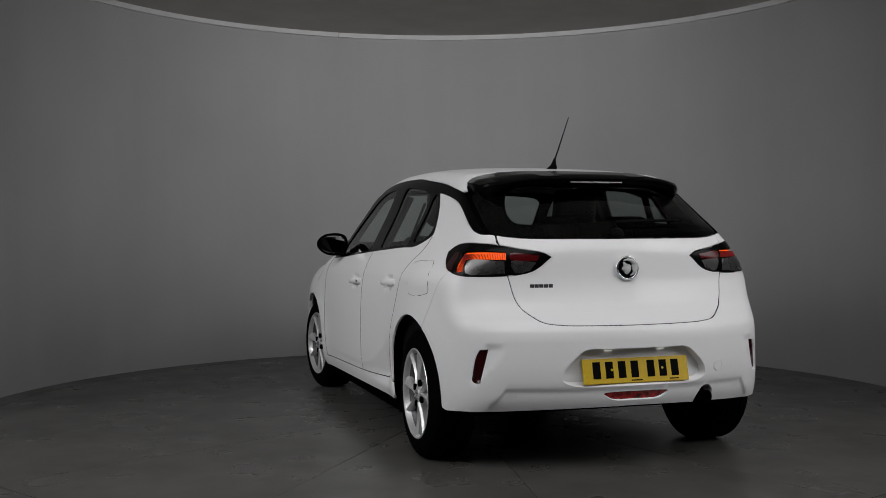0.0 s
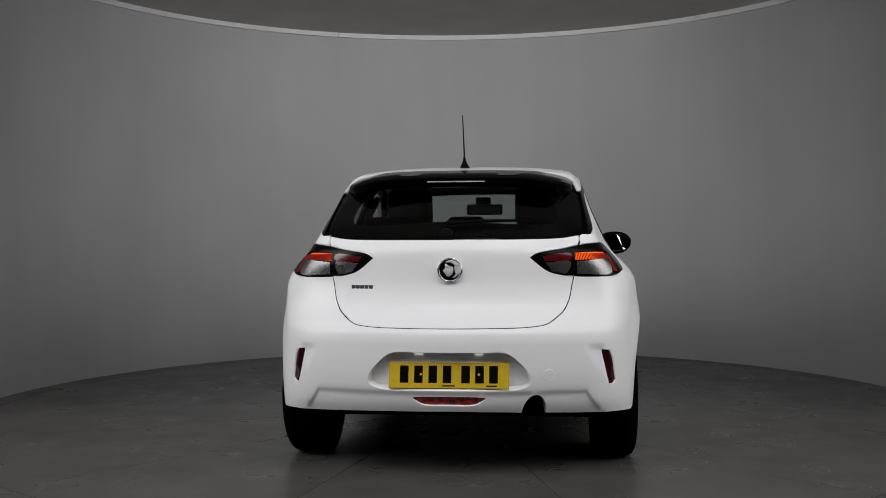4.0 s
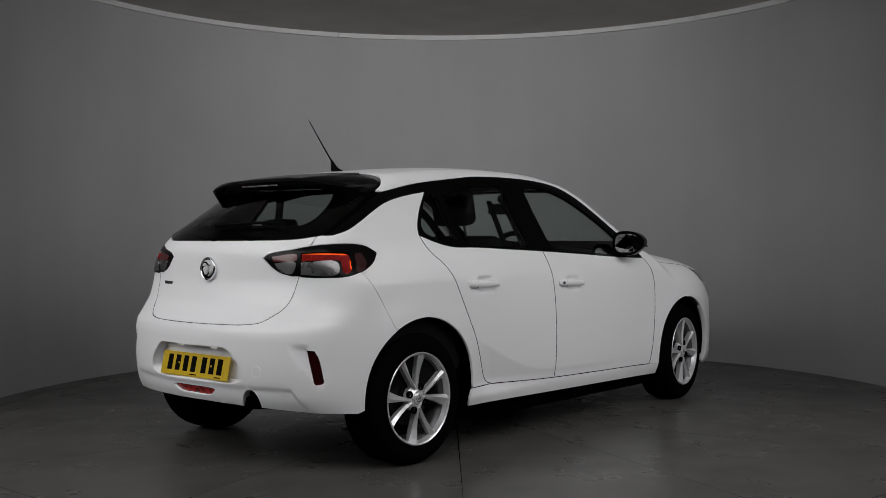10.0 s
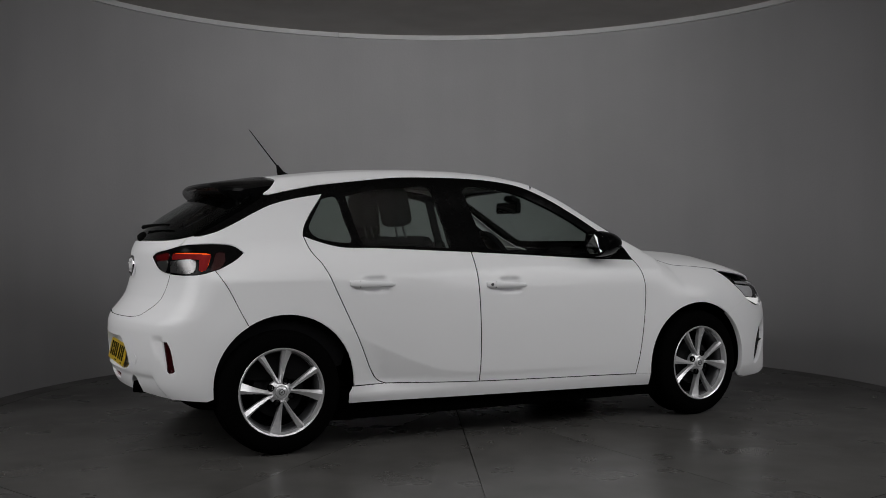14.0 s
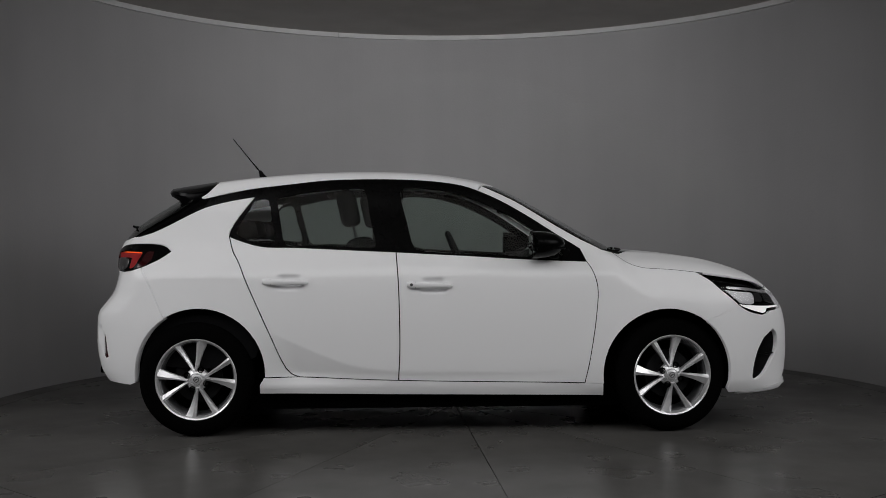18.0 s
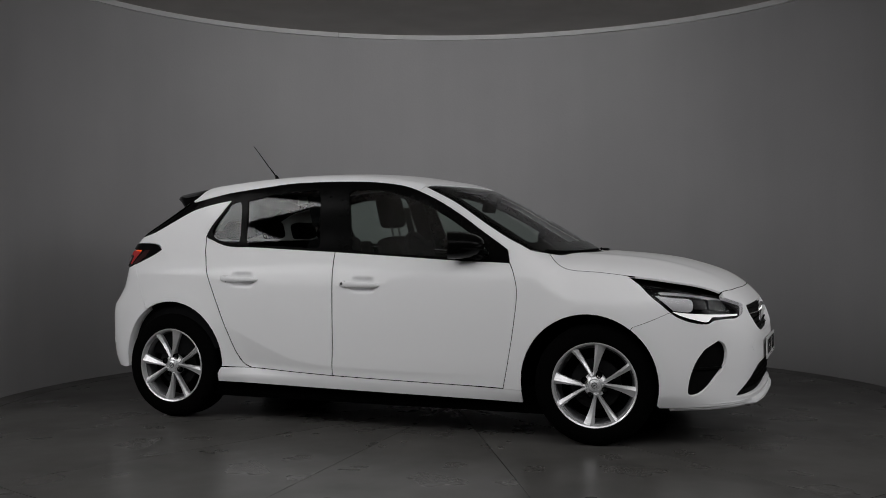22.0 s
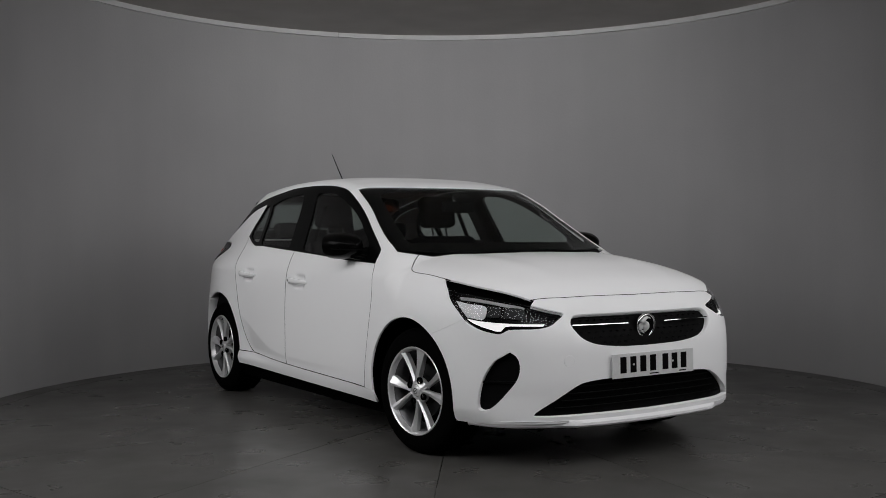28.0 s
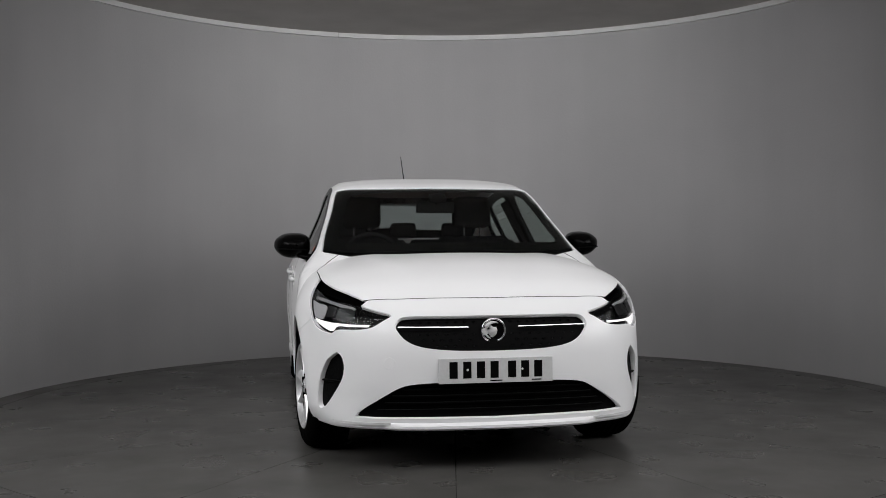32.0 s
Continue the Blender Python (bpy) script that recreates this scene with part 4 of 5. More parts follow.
def front():
    lip_low = noses(((1.60, 0.80, 0.205), (1.70, 0.765, 0.207), (1.82, 0.700, 0.214), (1.92, 0.62, 0.220), (1.995, 0.46, 0.220), (2.02, 0.25, 0.217), (2.031, 0.0, 0.215)))
    a0 = math.degrees(math.atan2(0.606 - HUB_Z, 1.475 - AXLE_F))
    rim = onto("side", arc(AXLE_F, a0, -16, 12))
    head_low = HEAD[16:]
    grille = both(noses(((1.990, 0.0, 0.702), (1.985, 0.2, 0.702), (1.968, 0.385, 0.701), (1.966, 0.415, 0.694), (1.983, 0.437, 0.662), (2.0, 0.42, 0.628), (2.015, 0.395, 0.600), (2.029, 0.343, 0.575), (2.042, 0.22, 0.556), (2.048, 0.0, 0.549)), 4))
    lower = both(noses(((2.05, 0.0, 0.411), (2.045, 0.25, 0.410), (2.03, 0.375, 0.402), (2.022, 0.420, 0.391), (1.992, 0.515, 0.335), (1.935, 0.612, 0.260), (1.955, 0.57, 0.254), (2.02, 0.35, 0.252), (2.038, 0.0, 0.247)), 4))
    vent = noses(((1.862, 0.688, 0.540), (1.885, 0.668, 0.520), (1.895, 0.658, 0.480), (1.888, 0.665, 0.425), (1.85, 0.695, 0.360), (1.785, 0.738, 0.285), (1.745, 0.762, 0.271), (1.732, 0.769, 0.283), (1.735, 0.767, 0.345), (1.760, 0.753, 0.430), (1.800, 0.729, 0.497)), 4)
    vent_l = vent * (1, -1, 1)
    outline = cat([HOOD_FRONT[::-1][:-1], HEAD[-1:], HEAD[16:-1][::-1], WING_SEAM, rim, lip_low])
    bumper = panel("front_bumper", "nose", both(outline), PAINT, CAR, "white painted front bumper", holes=(grille, lower, vent, vent_l), lip=0.03, step=0.028, gap=0.0012)
    g = panel("grille", "nose", grille, PLASTIC, CAR, "black upper grille with raised studs", off=-0.028, gap=-0.01, lip=0)
    lo = panel("lower_grille", "nose", lower, PLASTIC, CAR, "black lower grille with ribs", off=-0.028, gap=-0.01, lip=0)
    panel("side_vent", "nose", vent, PLASTIC, {1: CAR, -1: CAR}, "black side air vent", off=-0.025, gap=-0.01, lip=0, mirror=True)
    # head lamps
    housing = panel("head_lamp", "nose", HEAD, GLOSS_BLACK, CAR, "head lamp with a lit white daylight strip", off=-0.022, gap=0.0, lip=0, mirror=True, step=0.02)
    lens = panel("lens", "nose", HEAD, LENS, housing, "clear lamp lens", off=-0.001, gap=0.003, lip=0.02, mirror=True, step=0.03)
    for ob in lens.values():
        ob.visible_shadow = False

    def inlay(name, pts, mat, off, label="", n=4):
        panel(name, "nose", noses(pts, n), mat, housing, label, off=off, gap=0.0, lip=0.006, mirror=True, step=0.015)

    inlay("daylight_strip", ((1.655, 0.782, 0.684), (1.72, 0.758, 0.676), (1.80, 0.708, 0.671), (1.88, 0.642, 0.669), (1.945, 0.552, 0.669), (1.945, 0.560, 0.661), (1.90, 0.622, 0.660), (1.85, 0.678, 0.659), (1.832, 0.694, 0.655), (1.818, 0.708, 0.633), (1.80, 0.720, 0.632), (1.735, 0.755, 0.650), (1.69, 0.774, 0.666)), DRL_GLOW, -0.012, "lit white daylight strip", 1)
    inlay("upper_strip", ((1.59, 0.775, 0.785), (1.66, 0.735, 0.782), (1.75, 0.672, 0.766), (1.85, 0.592, 0.742), (1.84, 0.600, 0.734), (1.75, 0.680, 0.755), (1.66, 0.745, 0.768), (1.60, 0.780, 0.772)), CLEAR, -0.012)
    inlay("reflector_bowl", ((1.575, 0.785, 0.765), (1.66, 0.762, 0.753), (1.735, 0.725, 0.741), (1.735, 0.742, 0.686), (1.66, 0.782, 0.690)), LAMP_GREY, -0.010)
    inlay("projector", ((1.745, 0.716, 0.746), (1.785, 0.686, 0.742), (1.795, 0.694, 0.700), (1.748, 0.732, 0.697)), BARREL, -0.010)
    inlay("main_beam", ((1.80, 0.664, 0.744), (1.86, 0.605, 0.732), (1.875, 0.615, 0.690), (1.81, 0.684, 0.697)), BARREL, -0.010)
    # dark seals in the joints round the bonnet's front and the tailgate
    for name, line, par in (("bonnet_seal", HOOD_FRONT, "bonnet"), ("bonnet_seal", HOOD_SIDE[HOOD_SIDE[:, 0] < 1.47], "bonnet"), ("tailgate_seal", GATE_SIDE, "tailgate"),
                            ("door_seal", DOOR_MID, "front_door"), ("door_seal", DOOR_FRONT, "front_door"), ("door_seal", between(FOOT, -0.198, 0.803), "front_door"), ("door_seal", DOOR_REAR, "rear_door"), ("door_seal", between(FOOT, -0.72, -0.198), "rear_door")):
        for s in (1, -1):
            nr = slope(line)
            bm = bmesh.new()
            strip(bm, (line - nr * 0.003) * (1, s, 1), nr * (1, s, 1), 0.0036, 0.0036)
            part(name, bm, DARK, bpy.data.objects[par if s > 0 or par + ".001" not in bpy.data.objects else par + ".001"], "thin dark joint")
    line = tails(((-1.297, 0.571, 1.27), (-1.42, 0.575, 1.19), (-1.53, 0.578, 1.125), (-1.62, 0.577, 1.069)))
    for s in (1, -1):
        nr = slope(line)
        bm = bmesh.new()
        strip(bm, (line - nr * 0.007) * (1, s, 1), nr * (1, s, 1), 0.026, 0.008)
        part("pillar_seal", bm, DARK, CAR, "black seal beside the rear window")
    return g, lo, bumper


GRILLE, LOWER_GRILLE, FRONT_BUMPER = front()


# ---- wheels ----
def spoke(bm, mid, tip, broad):
    """One blade of the rim: narrow at the hub, wide at the rim, with a sharp ridge between two facets."""
    d = 1 if tip > mid else -1
    a0, a1 = radians(mid + d * 7), radians(tip)
    p0 = Vector((0.046 * math.cos(a0), 0.046 * math.sin(a0)))
    p1 = Vector((0.209 * math.cos(a1), 0.209 * math.sin(a1)))
    run = (p1 - p0).normalized()
    out = Vector((-run.y, run.x)) * d          # away from the pair's middle
    w0, w1 = (0.0085, 0.0300) if broad else (0.0080, 0.0180)
    ridge = -0.35 if broad else 0.25
    rings = []
    n = 8
    for i in range(n + 1):
        t = i / n
        p = p0 + (p1 - p0) * t - out * 0.002 * math.sin(math.pi * t)
        half = w0 + (w1 - w0) * t**1.7
        y = 0.000 - 0.006 * math.sin(math.pi * t) + 0.006 * t
        tilt = 0.010 * t if broad else 0.004
        prof = ((-half, -0.030), (-half, -0.007), (half * ridge, 0.003), (half * 0.96, -0.004 - tilt), (half, -0.034))
        rings.append([bm.verts.new((p.x + out.x * u, y + v, p.y + out.y * u)) for u, v in prof])
    for a, b in zip(rings, rings[1:]):
        for k in range(5):
            bm.faces.new((a[k], a[(k + 1) % 5], b[(k + 1) % 5], b[k]))
    bm.faces.new(rings[0][::-1])
    bm.faces.new(rings[-1])
    bmesh.ops.recalc_face_normals(bm, faces=bm.faces)


def wheel():
    """A wheel whose outer face looks along +y, its centre at the origin of the hub face."""
    bm = bmesh.new()
    lathe(bm, ((0.1985, -0.016), (0.2035, -0.003), (0.2065, 0.009), (0.2135, 0.013), (0.2170, 0.009), (0.2165, -0.004), (0.210, -0.016)), 64)
    rim = part("wheel", bm, ALLOY, None, "silver eight-spoke alloy wheel", smooth=True)
    rim.data.set_sharp_from_angle(angle=radians(40))
    bm = bmesh.new()
    lathe(bm, ((0.205, -0.165), (0.178, -0.12), (0.186, -0.05), (0.1985, -0.016), (0.2085, -0.016), (0.2085, -0.165)), 56)
    part("rim_barrel", bm, RIM_INNER, rim, "dull silver inner rim", smooth=True)
    bm = bmesh.new()
    prof = [(0.208, 0.002), (0.2175, 0.010), (0.226, 0.0120), (0.245, 0.0125), (0.262, 0.0115), (0.278, 0.007), (0.292, -0.002), (0.300, -0.010), (0.3055, -0.022), (0.3075, -0.035)]
    for k in range(4):
        y = -0.048 - 0.034 * k
        prof += [(0.308, y), (0.302, y - 0.002), (0.302, y - 0.006), (0.308, y - 0.008)]
    prof += [(0.3055, -0.178), (0.298, -0.190), (0.27, -0.198), (0.21, -0.185)]
    lathe(bm, prof, 72)
    tyre = part("tyre", bm, RUBBER, rim, "black rubber tyre", smooth=True)
    tyre.data.set_sharp_from_angle(angle=radians(50))
    for k in range(4):
        for d in (-19.5, 19.5):
            bm = bmesh.new()
            spoke(bm, 79.5 + 90 * k, 79.5 + 90 * k + d, d > 0)
            part("spoke", bm, ALLOY, rim)
    bm = bmesh.new()
    lathe(bm, ((0.062, -0.040), (0.060, -0.020), (0.052, -0.012), (0.044, -0.006), (0.034, -0.002), (0.030, -0.006), (0.0005, -0.006)), 40)
    hub = part("hub", bm, ALLOY, rim, smooth=True)
    hub.data.set_sharp_from_angle(angle=radians(35))
    bm = bmesh.new()
    lathe(bm, ((0.0295, -0.008), (0.0290, 0.000), (0.025, 0.003), (0.0005, 0.004)), 32)
    part("centre_cap", bm, ALLOY, rim, "silver centre cap with a plain emblem", smooth=True)
    bm = bmesh.new()
    lathe(bm, ((0.016, 0.0028), (0.013, 0.0055), (0.011, 0.0028)), 24)
    block(bm, (0.016, 0.002, 0.005), pose(0, 0.0045, 0, 0, 30, 0), 0.001)
    part("emblem", bm, STEEL, rim)
    for k in range(4):
        a = radians(114 + 90 * k)
        bm = bmesh.new()
        lathe(bm, ((0.0165, -0.012), (0.0165, 0.0005), (0.0135, 0.0015), (0.0125, -0.012), (0.0005, -0.012)), 18, pose(0.057 * math.cos(a), 0, 0.057 * math.sin(a)))
        part("bolt_hole", bm, DARK, rim)
        bm = bmesh.new()
        lathe(bm, ((0.0095, -0.012), (0.009, -0.006), (0.0005, -0.005)), 6, pose(0.057 * math.cos(a), 0, 0.057 * math.sin(a)))
        part("wheel_bolt", bm, BARREL, rim)
    bm = bmesh.new()
    lathe(bm, ((0.0005, -0.05), (0.07, -0.05), (0.075, -0.062), (0.128, -0.062), (0.130, -0.075), (0.0005, -0.078)), 40)
    part("brake_disc", bm, BARREL, rim, "dull steel brake disc")
    bm = bmesh.new()
    lathe(bm, ((0.0005, -0.09), (0.186, -0.095), (0.186, -0.11), (0.0005, -0.11)), 32)
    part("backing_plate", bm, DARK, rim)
    return rim


WHEEL = wheel()
WHEEL.parent = CAR
first = True
for ax, hz in ((AXLE_F, 0.308), (AXLE_R, 0.308)):
    for s in (1, -1):
        # the front wheels are steered a little to the left
        m = pose(ax, s * 0.744, hz, 0, 0, 6.5 if ax > 0 else 0) @ pose(0, s * 0.080, 0, 0, 0, 0 if s > 0 else 180)
        if first:
            WHEEL.matrix_basis = m
            first = False
        else:
            copy_thing(WHEEL, m)


def underside():
    for ax in (AXLE_F, AXLE_R):
        for s in (1, -1):
            bm = bmesh.new()
            rings = []
            for i in range(25):
                a = radians((-1 if ax < 0 else -8) + (185 if ax < 0 else 192) * i / 24)
                ring = []
                for y, r in ((0.785, 0.374), (0.75, 0.380), (0.58, 0.380)):
                    ring.append(bm.verts.new((ax + r * math.cos(a), s * y, HUB_Z + r * math.sin(a))))
                ring.append(bm.verts.new((ax + 0.03 * math.cos(a), s * 0.58, HUB_Z + 0.03 * math.sin(a))))
                rings.append(ring)
            for a, b in zip(rings, rings[1:]):
                for k in range(3):
                    bm.faces.new((a[k], a[k + 1], b[k + 1], b[k]))
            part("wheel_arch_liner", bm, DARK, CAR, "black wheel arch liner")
    # pan set low and wide so that it keeps light from the floor below
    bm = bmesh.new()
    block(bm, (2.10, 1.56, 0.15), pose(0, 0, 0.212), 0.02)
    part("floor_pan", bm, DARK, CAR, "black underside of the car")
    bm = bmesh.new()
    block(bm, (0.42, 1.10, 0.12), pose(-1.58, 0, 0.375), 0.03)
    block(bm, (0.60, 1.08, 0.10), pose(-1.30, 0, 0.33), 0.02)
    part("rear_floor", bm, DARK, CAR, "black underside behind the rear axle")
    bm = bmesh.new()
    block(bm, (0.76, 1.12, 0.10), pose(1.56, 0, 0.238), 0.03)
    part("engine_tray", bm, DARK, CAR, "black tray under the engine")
    bm = bmesh.new()
    tube(bm, ((AXLE_R, -0.66, HUB_Z), (AXLE_R - 0.03, -0.3, 0.27), (AXLE_R - 0.03, 0.3, 0.27), (AXLE_R, 0.66, HUB_Z)), 0.045, 10)
    part("rear_axle", bm, DARK, CAR, "black rear axle beam")
    bm = bmesh.new()
    tube(bm, ((AXLE_F, -0.66, HUB_Z), (AXLE_F, 0.66, HUB_Z)), 0.03, 10)
    part("front_axle", bm, DARK, CAR, "black drive shafts")
    # silencer and tail pipe
    bm = bmesh.new()
    tube(bm, ((-1.70, -0.05, 0.335), (-1.70, -0.34, 0.335)), 0.070, 14)
    ex = part("exhaust", bm, DARK, CAR, "dark exhaust silencer", smooth=True)
    bm = bmesh.new()
    lathe(bm, ((0.030, 0.12), (0.030, -0.03), (0.026, -0.03), (0.026, 0.10), (0.0005, 0.10)), 24, pose(-1.865, -0.372, 0.318, 0, 8, 0), axis="x")
    part("tail_pipe", bm, DARK, ex, "black tail pipe")


underside()


# ---- mirrors, handles, badges, plates, wipers, aerial ----
def door_mirror(s):
    bm = bmesh.new()
    n, k = 28, 16
    rings = []
    for i in range(k + 1):
        t = i / k                       # from the flat back towards the rounded front
        x = 0.515 + 0.185 * t
        f = (1 - t**2.6) ** 0.5 if t < 1 else 0.02
        f = max(f, 0.03)
        ring = []
        for j in range(n):
            a = 2 * math.pi * j / n
            c, sn = math.cos(a), math.sin(a)
            c, sn = math.copysign(abs(c) ** 0.62, c), math.copysign(abs(sn) ** 0.70, sn)
            hw, hh = 0.098 * f, 0.073 * f
            droop = 0.018 * max(0, c) ** 2
            w = 0.866 + hw * c - 0.03 * t
            z = 1.014 + hh * sn * (1 - 0.28 * max(0, c) ** 2) + droop * (0.5 - sn) * 0.5
            ring.append(bm.verts.new((x + 0.03 * max(0, c) ** 2 * (1 - t), s * w, z)))
        rings.append(ring)
    for a, b in zip(rings, rings[1:]):
        for j in range(n):
            bm.faces.new((a[j], a[(j + 1) % n], b[(j + 1) % n], b[j]))
    bm.faces.new(rings[-1])
    bm.faces.new(rings[0][::-1])
    cap = part("door_mirror", bm, SURROUND, CAR, "gloss black door mirror", smooth=True)
    cap.data.set_sharp_from_angle(angle=radians(50))
    bm = bmesh.new()
    pts = []
    for j in range(n):
        a = 2 * math.pi * j / n
        c, sn = math.cos(a), math.sin(a)
        c, sn = math.copysign(abs(c) ** 0.6, c), math.copysign(abs(sn) ** 0.7, sn)
        pts.append(bm.verts.new((0.511 + 0.03 * max(0, c) ** 2, s * (0.866 + 0.080 * c), 1.014 + 0.056 * sn * (1 - 0.28 * max(0, c) ** 2))))
    bm.faces.new(pts)
    part("mirror_glass", bm, MIRROR, cap, "silvered mirror glass")
    bm = bmesh.new()
    tube(bm, ((0.66, s * 0.745, 0.938), (0.645, s * 0.79, 0.952), (0.63, s * 0.83, 0.962)), [0.045, 0.034, 0.030], 12, 0.55)
    part("mirror_foot", bm, SURROUND, cap, smooth=True)
    bm = bmesh.new()
    line = [(0.700 - 0.12 * (1 - math.cos(a)) * 0.9, s * (0.83 + 0.116 * math.sin(a)), 0.992 + 0.004 * math.sin(a)) for a in [radians(-30 + 105 * i / 10) for i in range(11)]]
    tube(bm, line, 0.004, 6)
    part("indicator_strip", bm, PLASTIC, cap)
    return cap


for s in (1, -1):
    door_mirror(s)


def handles():
    for doors, xc, zc, lock in ((FRONT_DOOR, -0.025, 0.802, True), (REAR_DOOR, -0.794, 0.824, False)):
        for s in (1, -1):
            w = float(skin_side(np.array([xc - 0.12]), np.array([zc]))[0]) - 0.002
            bm = bmesh.new()
            rings = []
            for i in range(13):
                t = i / 12
                x = xc - 0.122 + 0.244 * t
                lift = 0.004 + 0.026 * math.sin(math.pi * min(1, max(0, t))) ** 0.45
                hh = 0.0185 - 0.0065 * t - (0.006 if t in (0.0, 1.0) else 0)
                z = zc + 0.004 - 0.008 * t
                prof = ((lift - 0.012, -hh), (lift - 0.002, -hh), (lift + 0.004, -hh * 0.5), (lift + 0.005, hh * 0.4), (lift - 0.001, hh), (lift - 0.012, hh))
                rings.append([bm.verts.new((x, s * (w + u), z + v)) for u, v in prof])
            for a, b in zip(rings, rings[1:]):
                for k in range(6):
                    bm.faces.new((a[k], a[(k + 1) % 6], b[(k + 1) % 6], b[k]))
            bm.faces.new(rings[0][::-1])
            bm.faces.new(rings[-1])
            h = part("door_handle", bm, PAINT, doors[s], "white pull handle", smooth=True)
            h.data.set_sharp_from_angle(angle=radians(50))
            if lock:
                bm = bmesh.new()
                lathe(bm, ((0.0078, -0.004), (0.0078, 0.003), (0.0005, 0.003)), 16, pose(xc - 0.098, s * (w + 0.0225), zc + 0.003, 0, 0, 0 if s > 0 else 180))
                part("lock_barrel", bm, STEEL, doors[s], "dark key lock")
            bm = bmesh.new()
            block(bm, (0.0025, 0.012, 0.034), pose(xc - 0.075, s * (w + 0.020), zc + 0.001), 0.0005)
            part("handle_joint", bm, STEEL, h)


handles()


def emblem(name, x, z, r, lean, front):
    """A round emblem: chrome ring, dark face, plain bright shapes."""
    s = 1 if front else -1
    m = pose(x, 0, z, 0, lean, 0)
    bm = bmesh.new()
    lathe(bm, ((r * 0.96, -s * 0.012), (r, -s * 0.004), (r * 0.98, s * 0.004), (r * 0.90, s * 0.006), (r * 0.83, s * 0.003), (r * 0.82, 0.0)), 48, m, axis="x")
    ring = part(name, bm, CHROME, CAR, "round chrome-ringed emblem with a plain shape", smooth=True)
    bm = bmesh.new()
    lathe(bm, ((r * 0.84, 0.0), (r * 0.4, s * 0.002), (0.0005, s * 0.003)), 40, m, axis="x")
    part("face", bm, GLOSS_BLACK, ring, smooth=True)
    bm = bmesh.new()
    line = [(s * 0.004, r * 0.66 * math.cos(a), r * 0.66 * math.sin(a)) for a in [radians(60 + 190 * i / 12) for i in range(13)]]
    tube(bm, [m @ Vector(p) for p in line], [r * 0.06 + r * 0.25 * math.sin(math.pi * i / 12) for i in range(13)], 8, 0.5)
    line = [(s * 0.004, s * r * (-0.35 + 0.25 * math.sin(t * 2.4)), r * (0.45 - 0.95 * t)) for t in [i / 9 for i in range(10)]]
    tube(bm, [m @ Vector(p) for p in line], [r * (0.10 + 0.32 * math.sin(math.pi * i / 9)) for i in range(10)], 8, 0.5)
    # flat white stands in for the shine of the metal device
    part("device", bm, PLATE_WHITE, ring, smooth=True)
    return ring


emblem("rear_emblem", -1.843, 0.915, 0.056, 4, False)
emblem("front_emblem", 2.014, 0.637, 0.058, 8, True)


def number_plate(name, x, z, lean, front, mat, label):
    s = 1 if front else -1
    m = pose(x, 0, z, 0, lean, 0)
    bm = bmesh.new()
    block(bm, (0.006, 0.520, 0.111), m, 0.002)
    pl = part(name, bm, mat, CAR, label)
    # seven plain bars where the characters stand, then two small bars below
    for i, y in enumerate((-0.186, -0.124, -0.062, 0.0, 0.080, 0.140, 0.200)):
        bm = bmesh.new()
        block(bm, (0.002, 0.037, 0.074), m @ pose(s * 0.0036, s * (y - 0.007), 0.004), 0.0006)
        part("mark", bm, INK, pl)
    for y, w in ((0.0, 0.055), (0.185, 0.045)):
        bm = bmesh.new()
        block(bm, (0.002, w, 0.005), m @ pose(s * 0.0034, s * y, -0.045))
        part("small_mark", bm, INK, pl)
    for y in (-0.13, 0.12):
        bm = bmesh.new()
        lathe(bm, ((0.0055, 0.003), (0.005, 0.0045), (0.0005, 0.005)) if front else ((0.0055, -0.003), (0.005, -0.0045), (0.0005, -0.005)), 12, m @ pose(s * 0.002, y, 0.004), axis="x")
        part("plate_screw", bm, mat, pl)
    return pl


number_plate("rear_number_plate", -1.920, 0.463, 13, False, YELLOW, "yellow rear number plate with dark bars")
number_plate("front_number_plate", 2.063, 0.463, -1, True, PLATE_WHITE, "white front number plate with dark bars")
for y in (-0.13, 0.13):
    bm = bmesh.new()
    block(bm, (0.018, 0.036, 0.006), pose(-1.905, y, 0.552), 0.002)
    part("plate_lamp", bm, PLATE_GLOW, bpy.data.objects["rear_bumper"], "small lit plate lamp")


